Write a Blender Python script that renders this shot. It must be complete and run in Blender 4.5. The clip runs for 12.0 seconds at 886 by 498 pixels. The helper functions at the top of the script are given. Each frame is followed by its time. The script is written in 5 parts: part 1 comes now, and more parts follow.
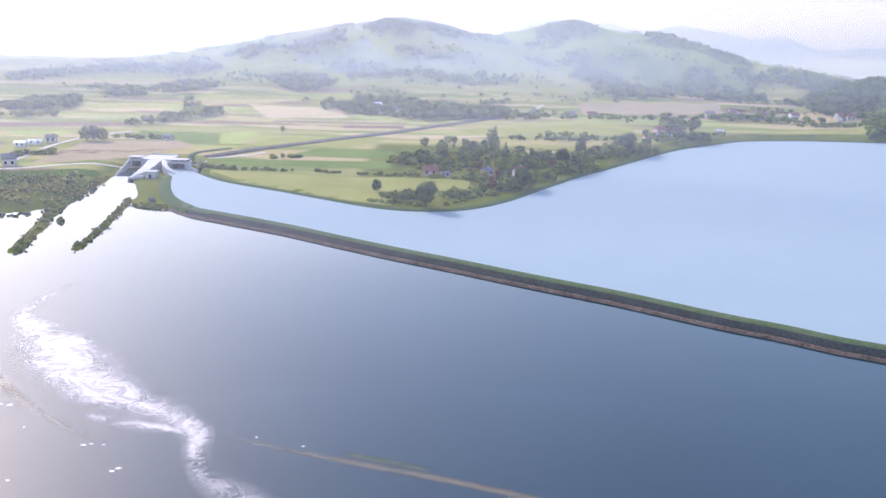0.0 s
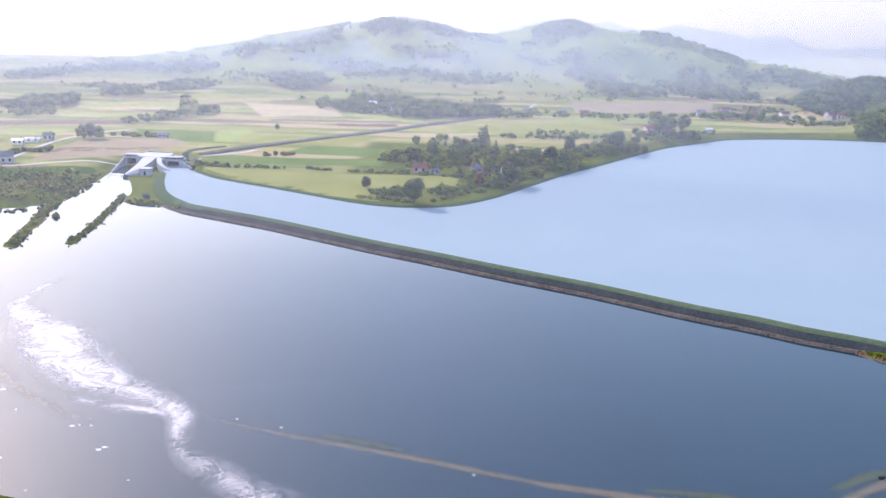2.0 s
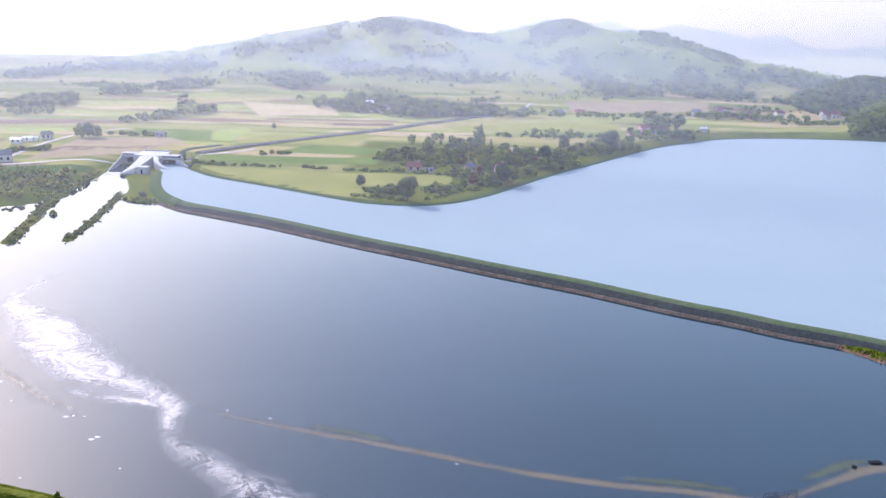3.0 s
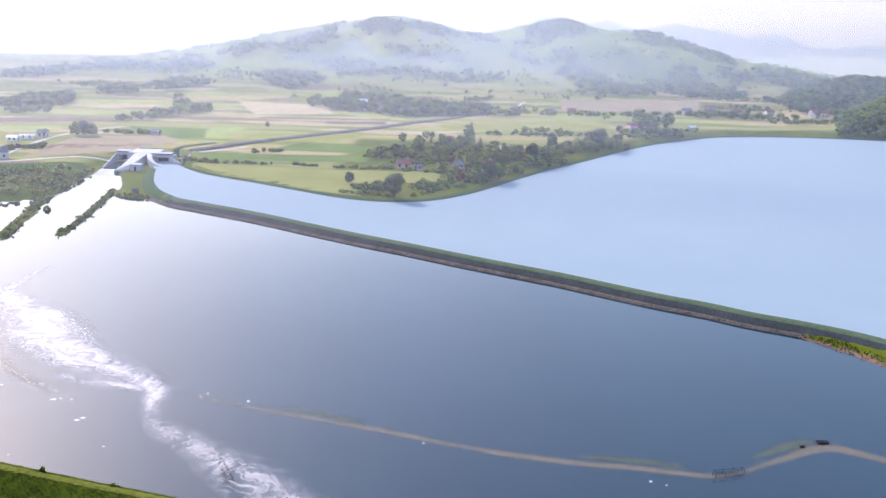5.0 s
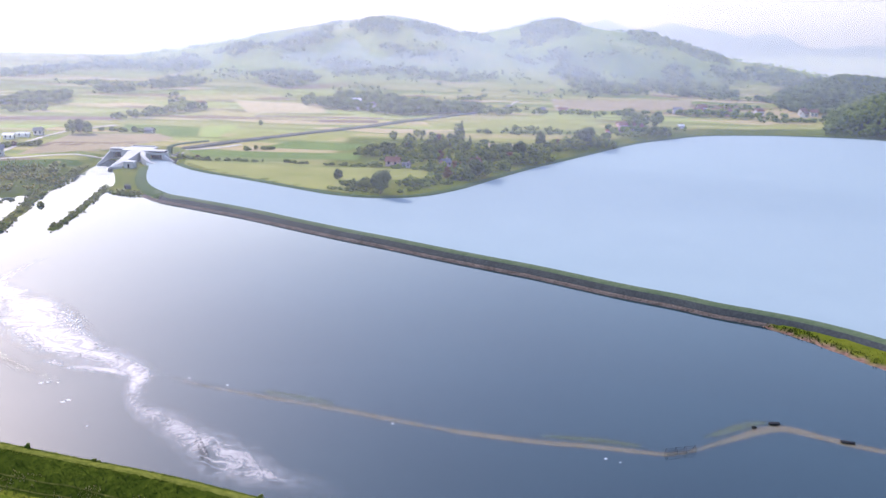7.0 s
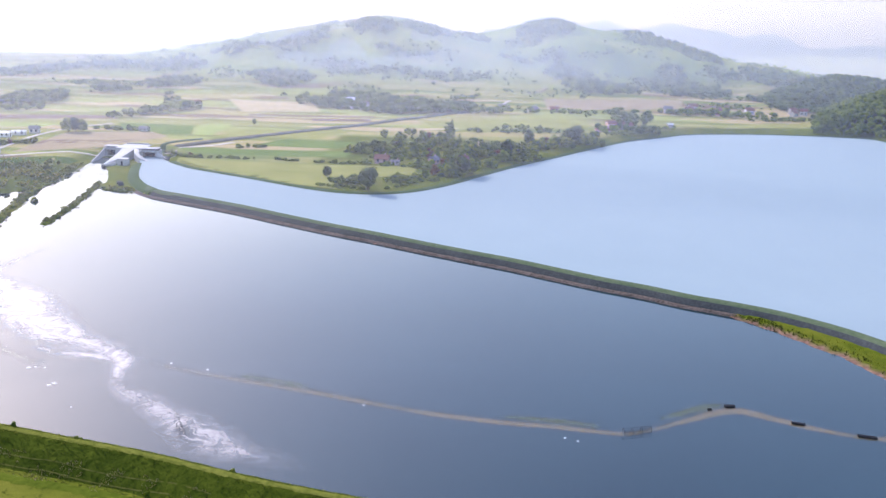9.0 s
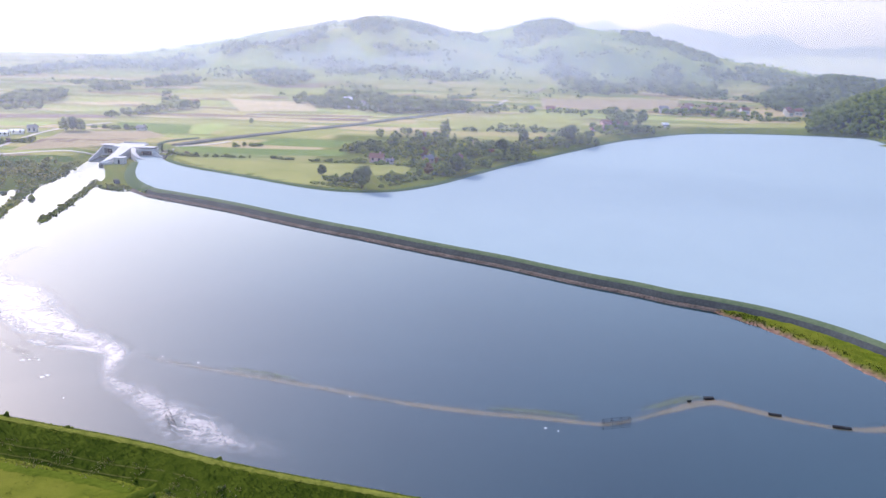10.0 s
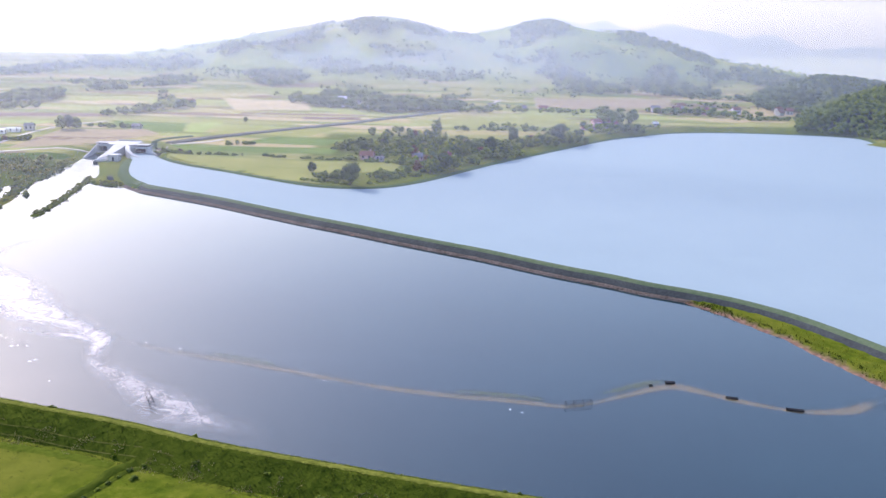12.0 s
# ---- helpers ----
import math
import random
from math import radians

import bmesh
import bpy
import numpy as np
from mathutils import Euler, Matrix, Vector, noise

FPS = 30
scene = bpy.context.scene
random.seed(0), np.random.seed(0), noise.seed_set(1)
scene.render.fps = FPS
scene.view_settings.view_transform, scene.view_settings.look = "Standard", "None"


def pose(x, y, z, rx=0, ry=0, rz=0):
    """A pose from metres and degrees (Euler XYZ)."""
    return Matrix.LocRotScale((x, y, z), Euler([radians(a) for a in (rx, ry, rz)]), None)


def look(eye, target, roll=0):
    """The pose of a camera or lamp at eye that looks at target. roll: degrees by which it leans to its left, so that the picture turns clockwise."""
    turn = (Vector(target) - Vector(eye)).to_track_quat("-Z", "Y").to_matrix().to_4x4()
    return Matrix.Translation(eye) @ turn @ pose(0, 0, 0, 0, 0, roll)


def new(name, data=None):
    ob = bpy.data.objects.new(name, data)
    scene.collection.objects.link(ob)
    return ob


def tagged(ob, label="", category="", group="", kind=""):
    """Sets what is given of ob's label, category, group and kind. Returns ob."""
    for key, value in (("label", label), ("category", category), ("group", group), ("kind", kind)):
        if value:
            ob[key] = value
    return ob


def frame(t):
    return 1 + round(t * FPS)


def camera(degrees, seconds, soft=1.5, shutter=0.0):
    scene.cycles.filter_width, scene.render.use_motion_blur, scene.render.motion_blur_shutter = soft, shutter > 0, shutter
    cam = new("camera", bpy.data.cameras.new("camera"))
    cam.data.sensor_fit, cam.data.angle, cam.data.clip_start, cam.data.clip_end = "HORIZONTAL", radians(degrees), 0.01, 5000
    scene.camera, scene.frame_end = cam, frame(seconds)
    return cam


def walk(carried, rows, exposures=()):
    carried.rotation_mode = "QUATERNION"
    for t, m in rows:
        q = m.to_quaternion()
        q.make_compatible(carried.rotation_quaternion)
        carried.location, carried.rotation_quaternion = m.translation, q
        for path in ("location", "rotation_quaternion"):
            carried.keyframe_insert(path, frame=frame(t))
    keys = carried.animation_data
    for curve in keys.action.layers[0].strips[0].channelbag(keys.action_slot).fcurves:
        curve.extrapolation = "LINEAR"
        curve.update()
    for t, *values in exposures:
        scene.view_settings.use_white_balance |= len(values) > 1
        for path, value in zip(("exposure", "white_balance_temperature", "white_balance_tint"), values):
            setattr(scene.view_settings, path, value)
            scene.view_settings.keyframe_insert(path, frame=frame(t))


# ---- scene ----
LENS = 56.0
cam = camera(LENS, 12.0)
# seconds, place, then degrees of pitch, yaw and roll
ROWS = [
    (0.0, 0.00, -0.00, 73.50, -14.801, 0.001, 1.900),
    (0.5, 1.36, -1.93, 73.69, -14.822, 0.010, 1.907),
    (1.0, 2.75, -3.87, 73.87, -14.842, 0.018, 1.913),
    (1.5, 4.15, -5.83, 74.04, -14.861, 0.023, 1.919),
    (2.0, 5.59, -7.78, 74.20, -14.878, 0.027, 1.925),
    (2.5, 7.04, -9.75, 74.35, -14.894, 0.029, 1.931),
    (3.0, 8.51, -11.72, 74.49, -14.909, 0.030, 1.936),
    (5.0, 14.59, -19.63, 74.98, -14.954, 0.029, 1.958),
    (5.5, 16.15, -21.61, 75.07, -14.962, 0.028, 1.963),
    (6.0, 17.72, -23.59, 75.16, -14.968, 0.028, 1.969),
    (6.5, 19.31, -25.56, 75.23, -14.973, 0.029, 1.975),
    (7.0, 20.92, -27.53, 75.30, -14.977, 0.030, 1.981),
    (9.0, 27.43, -35.37, 75.44, -14.976, 0.051, 2.008),
    (9.5, 29.08, -37.30, 75.45, -14.972, 0.062, 2.016),
    (10.0, 30.74, -39.23, 75.44, -14.967, 0.075, 2.024),
    (10.5, 32.41, -41.15, 75.42, -14.960, 0.090, 2.033),
    (11.0, 34.08, -43.05, 75.39, -14.952, 0.109, 2.043),
    (11.5, 35.75, -44.94, 75.35, -14.943, 0.131, 2.053),
    (12.0, 37.43, -46.82, 75.29, -14.931, 0.157, 2.064),
]
walk(cam, [(t, pose(x, y, z, 90 + pitch, 0, yaw) @ pose(0, 0, 0, 0, 0, roll)) for t, x, y, z, pitch, yaw, roll in ROWS],
     exposures=[(0.0, 1.03, 6340, 26), (12.0, 1.03, 6340, 26)])

# ---- light: a low hazy sun ahead, to the west of the view ----
SUN_AZ, SUN_EL = -43.0, 32.0
world = bpy.data.worlds.new("sky")
scene.world = world
world.use_nodes = True
wn = world.node_tree
sky = wn.nodes.new("ShaderNodeTexSky")
sky.sky_type = "NISHITA"
sky.sun_disc = False
sky.sun_elevation, sky.sun_rotation = radians(SUN_EL), radians(SUN_AZ)
sky.air_density, sky.dust_density, sky.ozone_density, sky.altitude = 1.5, 2.6, 3.0, 500
wn.links.new(sky.outputs[0], wn.nodes["Background"].inputs[0])
wn.nodes["Background"].inputs[1].default_value = 0.15
sun = new("sun", bpy.data.lights.new("sun", "SUN"))
sun.data.energy, sun.data.angle, sun.data.color = 2.6, radians(2.0), (1.0, 0.94, 0.84)
SUN_DIR = Vector((math.sin(radians(SUN_AZ)) * math.cos(radians(SUN_EL)), math.cos(radians(SUN_AZ)) * math.cos(radians(SUN_EL)), math.sin(radians(SUN_EL))))
sun.matrix_world = look(SUN_DIR * 900, (0, 0, 0))

# ---- materials ----
def material(name, rough=0.8, spec=0.3, metal=0.0):
    m = bpy.data.materials.new(name)
    m.use_nodes = True
    b = m.node_tree.nodes["Principled BSDF"]
    b.inputs["Roughness"].default_value = rough
    b.inputs["Specular IOR Level"].default_value = spec
    b.inputs["Metallic"].default_value = metal
    return m, m.node_tree, b


def node(nt, kind, **values):
    n = nt.nodes.new(kind)
    for k, v in values.items():
        n.inputs[k.replace("_", " ")].default_value = v
    return n


def ramp(nt, source, stops, mode="LINEAR"):
    r = nt.nodes.new("ShaderNodeValToRGB")
    r.color_ramp.interpolation = mode
    els = r.color_ramp.elements
    while len(els) < len(stops):
        els.new(0.5)
    for e, (p, c) in zip(els, stops):
        e.position, e.color = p, (*c, 1)
    nt.links.new(source, r.inputs[0])
    return r.outputs[0]


def mixed(nt, fac, a, b, mode="MIX"):
    n = nt.nodes.new("ShaderNodeMix")
    n.data_type, n.blend_type = "RGBA", mode
    for sock, v in ((n.inputs[0], fac), (n.inputs[6], a), (n.inputs[7], b)):
        if isinstance(v, (int, float)):
            sock.default_value = v
        elif isinstance(v, tuple):
            sock.default_value = (*v, 1)
        else:
            nt.links.new(v, sock)
    return n.outputs[2]


def maths(nt, op, a, b=0.0, c=0.0, clamp=False):
    n = nt.nodes.new("ShaderNodeMath")
    n.operation, n.use_clamp = op, clamp
    for sock, v in zip(n.inputs, (a, b, c)):
        if isinstance(v, (int, float)):
            sock.default_value = v
        else:
            nt.links.new(v, sock)
    return n.outputs[0]


def position(nt, scale=(1, 1, 1), turn=0.0):
    g = nt.nodes.new("ShaderNodeNewGeometry")
    m = nt.nodes.new("ShaderNodeMapping")
    m.inputs["Scale"].default_value = scale
    m.inputs["Rotation"].default_value = (0, 0, radians(turn))
    nt.links.new(g.outputs["Position"], m.inputs[0])
    return m.outputs[0]


def noise_tex(nt, where, scale, detail=4.0, rough=0.55, distortion=0.0):
    n = node(nt, "ShaderNodeTexNoise", Scale=scale, Detail=detail, Roughness=rough, Distortion=distortion)
    nt.links.new(where, n.inputs["Vector"])
    return n.outputs[0]


def bump(nt, b, height, strength=0.4, distance=0.1):
    n = node(nt, "ShaderNodeBump", Strength=strength, Distance=distance)
    nt.links.new(height, n.inputs["Height"])
    nt.links.new(n.outputs[0], b.inputs["Normal"])


def simple(name, dark, light, scale=2.0, rough=0.85, spec=0.3, relief=0.3, distance=0.05, metal=0.0):
    """Two-scale mottled surface."""
    m, nt, b = material(name, rough, spec, metal)
    p = position(nt)
    n1, n2 = noise_tex(nt, p, scale, 6), noise_tex(nt, p, scale * 0.13, 3)
    f = maths(nt, "ADD", maths(nt, "MULTIPLY", n1, 0.6), maths(nt, "MULTIPLY", n2, 0.4))
    nt.links.new(ramp(nt, f, [(0.35, dark), (0.65, light)]), b.inputs["Base Color"])
    bump(nt, b, n1, relief, distance)
    return m


def attribute(nt, name):
    a = nt.nodes.new("ShaderNodeAttribute")
    a.attribute_name = name
    return a.outputs["Fac"]


def make_ground_material():
    m, nt, b = material("meadow_and_fields", 0.95, 0.02)
    L = nt.links.new
    p = position(nt)
    wob = noise_tex(nt, p, 0.012, 3)
    # strip fields, long across the valley
    v = node(nt, "ShaderNodeTexVoronoi", Scale=1.0, Randomness=0.9)
    v.distance = "MANHATTAN"
    L(position(nt, (0.0105, 0.065, 0.0), 7), v.inputs["Vector"])
    sep = nt.nodes.new("ShaderNodeSeparateColor")
    L(v.outputs["Color"], sep.inputs[0])
    field = ramp(nt, sep.outputs[0], [(0.0, (0.17, 0.20, 0.05)), (0.16, (0.27, 0.26, 0.08)), (0.30, (0.35, 0.30, 0.12)), (0.44, (0.15, 0.19, 0.055)),
                                      (0.56, (0.42, 0.33, 0.18)), (0.66, (0.24, 0.24, 0.075)), (0.78, (0.19, 0.13, 0.09)), (0.88, (0.29, 0.32, 0.09))], "CONSTANT")
    rows = noise_tex(nt, position(nt, (0.02, 0.9, 0.1), 7), 1.0, 3)
    field = mixed(nt, maths(nt, "MULTIPLY", rows, 0.5), field, (0.14, 0.16, 0.05))
    grass_n = noise_tex(nt, p, 0.35, 6, 0.65)
    grass = ramp(nt, grass_n, [(0.3, (0.042, 0.072, 0.004)), (0.55, (0.088, 0.118, 0.008)), (0.75, (0.15, 0.16, 0.020))])
    patch = noise_tex(nt, p, 0.03, 4)
    grass = mixed(nt, ramp(nt, patch, [(0.45, (0, 0, 0)), (0.65, (0.8, 0.8, 0.8))]), grass, (0.15, 0.155, 0.022))
    col = mixed(nt, attribute(nt, "tilled"), grass, field)
    hill = ramp(nt, noise_tex(nt, p, 0.006, 5, 0.6), [(0.36, (0.12, 0.18, 0.035)), (0.5, (0.19, 0.24, 0.05)), (0.66, (0.28, 0.29, 0.085))])
    col = mixed(nt, attribute(nt, "upland"), col, hill)
    col = mixed(nt, attribute(nt, "woodland"), col, (0.03, 0.042, 0.016))
    shore = ramp(nt, noise_tex(nt, p, 0.8, 5), [(0.35, (0.12, 0.072, 0.055)), (0.65, (0.29, 0.175, 0.14))])
    col = mixed(nt, attribute(nt, "shore"), col, shore)
    L(col, b.inputs["Base Color"])
    bump(nt, b, grass_n, 0.6, 0.5)
    return m


def make_lake_material():
    m, nt, b = material("lake_water", 0.035, 0.5)
    b.inputs["IOR"].default_value = 1.62
    p = position(nt)
    deep = ramp(nt, noise_tex(nt, p, 0.018, 4, 0.6), [(0.3, (0.007, 0.024, 0.034)), (0.7, (0.011, 0.034, 0.045))])
    nt.links.new(deep, b.inputs["Base Color"])
    ripple = noise_tex(nt, position(nt, (0.7, 1.0, 1.0), 20), 0.9, 4, 0.6)
    bump(nt, b, ripple, 0.012, 0.05)
    return m


def make_reservoir_material():
    # matte pale blue base colour takes the place of the sky's reflection
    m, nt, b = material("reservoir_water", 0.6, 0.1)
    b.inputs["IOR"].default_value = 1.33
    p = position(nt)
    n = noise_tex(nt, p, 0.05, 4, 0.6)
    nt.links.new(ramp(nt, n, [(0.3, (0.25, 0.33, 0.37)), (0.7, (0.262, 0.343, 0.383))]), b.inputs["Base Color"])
    bump(nt, b, noise_tex(nt, p, 1.2, 3), 0.04, 0.05)
    return m


def make_leaf_material(name, dark, light, through_light=0.4, glow=(1.7, 1.7, 1.0)):
    m, nt, b = material(name, 0.75, 0.2)
    geo = nt.nodes.new("ShaderNodeNewGeometry")
    inf = nt.nodes.new("ShaderNodeObjectInfo")
    n = noise_tex(nt, position(nt), 0.9, 5, 0.7)
    f = maths(nt, "ADD", maths(nt, "MULTIPLY", n, 0.55), maths(nt, "MULTIPLY", geo.outputs["Random Per Island"], 0.45))
    col = ramp(nt, f, [(0.3, dark), (0.7, light)])
    tone = ramp(nt, inf.outputs["Random"], [(0.0, (0.75, 0.8, 0.7)), (0.5, (1.0, 1.0, 1.0)), (1.0, (1.3, 1.15, 0.9))])
    col = mixed(nt, 1.0, col, tone, "MULTIPLY")
    nt.links.new(col, b.inputs["Base Color"])
    thin = nt.nodes.new("ShaderNodeBsdfTranslucent")
    nt.links.new(mixed(nt, 1.0, col, glow, "MULTIPLY"), thin.inputs["Color"])
    mix = nt.nodes.new("ShaderNodeMixShader")
    mix.inputs[0].default_value = through_light
    nt.links.new(b.outputs[0], mix.inputs[1])
    nt.links.new(thin.outputs[0], mix.inputs[2])
    nt.links.new(mix.outputs[0], nt.nodes["Material Output"].inputs[0])
    bump(nt, b, noise_tex(nt, position(nt), 3.0, 4, 0.7), 0.8, 0.4)
    return m


GROUND = make_ground_material()
LAKE = make_lake_material()
RESERVOIR = make_reservoir_material()
LEAF = make_leaf_material("foliage", (0.060, 0.105, 0.014), (0.21, 0.265, 0.042), 0.5)
LEAF_DARK = make_leaf_material("dark_foliage", (0.038, 0.075, 0.014), (0.125, 0.18, 0.034), 0.45)
LEAF_DEEP = make_leaf_material("deep_green_foliage", (0.018, 0.042, 0.012), (0.07, 0.115, 0.026), 0.3)
LEAF_RUST = make_leaf_material("rusty_foliage", (0.06, 0.03, 0.014), (0.13, 0.07, 0.03))
LEAF_OLIVE = make_leaf_material("olive_scrub", (0.10, 0.12, 0.03), (0.27, 0.27, 0.085), 0.5)
BARK = simple("bark", (0.05, 0.035, 0.022), (0.12, 0.09, 0.06), 6)
CONCRETE = simple("pale_concrete", (0.36, 0.37, 0.39), (0.50, 0.51, 0.53), 1.2, 0.8, 0.3, 0.2)
ASPHALT = simple("dark_revetment", (0.030, 0.037, 0.040), (0.062, 0.072, 0.076), 1.5, 0.9, 0.15, 0.3)
TURF = simple("sown_turf", (0.07, 0.108, 0.058), (0.115, 0.15, 0.09), 0.8, 0.95, 0.05, 0.5, 0.2)
RIM = simple("rim_turf", (0.026, 0.060, 0.018), (0.05, 0.092, 0.03), 0.8, 0.95, 0.05, 0.5, 0.2)
# the levee slope's shade is put into this dark base colour
TURF_DARK = simple("shaded_levee_grass", (0.030, 0.050, 0.004), (0.078, 0.102, 0.010), 0.45, 0.95, 0.02, 0.9, 0.5)
DARK_GLASS = simple("dark_gate_opening", (0.002, 0.003, 0.03), (0.003, 0.005, 0.045), 1.0, 0.9, 0.03, 0.05)
ROAD = simple("grey_railway_ballast", (0.07, 0.075, 0.065), (0.125, 0.125, 0.11), 0.25, 0.95, 0.05)
TRACK = simple("pale_gravel", (0.38, 0.35, 0.30), (0.52, 0.48, 0.42), 0.4)
EARTH = simple("brown_earth_bank", (0.045, 0.037, 0.032), (0.165, 0.138, 0.122), 1.6, 0.95, 0.05, 0.8, 0.3)
STEEL = simple("dark_steel", (0.012, 0.013, 0.018), (0.035, 0.035, 0.04), 3.0, 0.75, 0.2, 0.1, 0.01)

# ---- plan ----
LAKE_PLAN = [(-393.6, 276.9), (-281.3, 298.2), (-170.3, 309.3), (-159.8, 314.7), (-154.6, 326.7), (-156.6, 379), (-159.4, 396), (-159, 412.9), (-149, 413.2), (-149.6, 391.4), (-144.6, 381.8), (-133, 353.2), (-129.1, 335.8), (-122, 327.5), (-110, 325.2),
             (-80.8, 309.7), (-55.6, 291.1), (-33.9, 275.8), (-14.6, 261.7), (3.7, 249.6), (20.3, 240.9), (36, 230.4), (50.9, 221.5), (64.8, 213.4), (76.9, 206.4), (92, 196.4), (106.3, 185.5), (118, 170.3), (126.7, 154.4), (133.4, 136.4),
             (137.8, 126.8), (143.7, 107.4), (146.5, 87.8), (145.6, 57.8), (123.7, 58.5), (58.3, 71.7), (39.8, 76.5), (20.3, 82.1), (-1.1, 87.8), (-24.4, 95.3), (-49.5, 102.7), (-120, 123.8), (-403, 201.9)]
DIKE_LINE = [(-129.1, 387.1), (-121.5, 362), (-114.4, 344.3), (-107.2, 332.3), (-98.1, 321.5), (-81.4, 311.8), (-57.2, 297.8), (-34.7, 282.5), (-14.4, 269.1), (3.6, 258.2), (21.1, 246.9), (36.8, 237.3), (51.6, 228.5),
             (65.6, 218.7), (77.5, 210.6), (89.7, 203.6), (99.9, 196.4), (110.3, 190.9), (122.4, 183.1), (134.6, 170.6), (143.8, 155.3), (150.8, 140.9), (157.9, 121.4), (164.3, 93.7), (169.2, 53.6), (176.9, 2.4)]
FAR_LINE = [(351.9, 551.4), (354.3, 577.7), (354.8, 603.5), (339.2, 612.3), (305.6, 615.2), (260.3, 611.9), (212.5, 597), (180.5, 569.5), (150.7, 540.2), (118.4, 495), (90.5, 453.6), (66.5, 418.6), (45.7, 383.8),
            (28.3, 354.3), (12.4, 335.3), (-0.8, 328.2), (-15, 327), (-29.1, 330.9), (-44, 339.8), (-70.6, 357.4), (-100.5, 376.4), (-116.4, 393)]
RES_PLAN = DIKE_LINE + [(300, -60), (460, 0), (470, 400)] + FAR_LINE + [(-122.4, 401.7), (-127.5, 408.7), (-135.2, 408.5), (-133.5, 395.7)]
SPITS = [([(-162.4, 389.5), (-153, 320.8), (-137.1, 256.2)], 2.4), ([(-132.5, 344.1), (-124.1, 298.4), (-119.8, 260.1)], 1.7)]
LEVEE_LINE = [(-402.5, 201.7), (-120.1, 122.5), (-49.6, 102.3), (-24.4, 95.4), (-1.1, 87.4), (20.3, 81.6), (39.8, 76.6), (58.3, 72.4), (123.8, 57.7), (166.1, 45)]
RES_Z, LEVEE_Z, POLDER_Z = 2.3, 2.2, -1.0


def smooth_line(pts, step):
    """Catmull-Rom through the points, evenly spaced."""
    p = np.array(pts, float)
    p = np.vstack([2 * p[0] - p[1], p, 2 * p[-1] - p[-2]])
    out = []
    for i in range(1, len(p) - 2):
        n = max(2, int(np.linalg.norm(p[i + 1] - p[i]) / step))
        s = np.linspace(0, 1, n, endpoint=False)[:, None]
        a, b_, c, d = p[i - 1], p[i], p[i + 1], p[i + 2]
        out.append(0.5 * (2 * b_ + (c - a) * s + (2 * a - 5 * b_ + 4 * c - d) * s**2 + (3 * b_ - a - 3 * c + d) * s**3))
    return np.vstack(out + [p[-2:-1]])


def distance_to_line(x, y, line):
    best = np.full(x.shape, 1e9)
    for (ax, ay), (bx, by) in zip(line[:-1], line[1:]):
        dx, dy = bx - ax, by - ay
        s = np.clip(((x - ax) * dx + (y - ay) * dy) / (dx * dx + dy * dy + 1e-9), 0, 1)
        best = np.minimum(best, np.hypot(x - ax - s * dx, y - ay - s * dy))
    return best


def inside(x, y, poly):
    hit = np.zeros(x.shape, bool)
    for (ax, ay), (bx, by) in zip(poly, np.roll(poly, -1, axis=0)):
        if ay == by:
            continue
        cross = (ay > y) != (by > y)
        hit ^= cross & (x < (bx - ax) * (y - ay) / (by - ay) + ax)
    return hit


def signed(x, y, poly):
    """Metres inside the outline; minus outside."""
    d = distance_to_line(x, y, np.vstack([poly, poly[:1]]))
    return np.where(inside(x, y, poly), d, -d)


def step(a, b, v):
    s = np.clip((v - a) / (b - a), 0, 1)
    return s * s * (3 - 2 * s)


def waves(x, y, size, seed):
    """Smooth unevenness of about -1 to 1."""
    rng = np.random.RandomState(seed)
    total, amp = np.zeros(np.shape(x)), 0.0
    for k in range(4):
        f, w = 2**k / size, 0.6**k
        for _ in range(4):
            a, ph = rng.uniform(0, 6.283), rng.uniform(0, 6.283)
            total = total + w * np.sin(6.283 * f * (x * math.cos(a) + y * math.sin(a)) + ph + 1.5 * np.sin(3.1 * f * (y * math.cos(a) - x * math.sin(a))))
        amp += w * 2.2
    return total / amp


LAKE_POLY = np.array(LAKE_PLAN, float)
RES_POLY = smooth_line(RES_PLAN, 6.0)
RIDGE_WEST = np.array([(-3000, 2), (-657, 4), (-571, 7), (-486, 13), (-401, 24), (-333, 35), (-291, 45), (-240, 58), (-198, 66), (-156, 72), (-114, 78), (-73, 86), (-39, 84), (-6, 76), (28, 67), (57, 60), (140, 45), (300, 25), (600, 10), (3000, 5)], float)
RIDGE_EAST = np.array([(-600, 5), (-250, 14), (-100, 34), (18, 54), (58, 63), (109, 73), (151, 85), (183, 90), (207, 87), (231, 81), (264, 76), (302, 74), (330, 71), (368, 62), (396, 56), (431, 47), (469, 37), (517, 31), (541, 30), (565, 24), (604, 17), (640, 9), (700, 4), (3000, 0)], float)


def plain(x, y):
    return 2.9 + 0.012 * np.clip(y - 350, 0, 500) + 0.25 * waves(x, y, 160.0, 3)


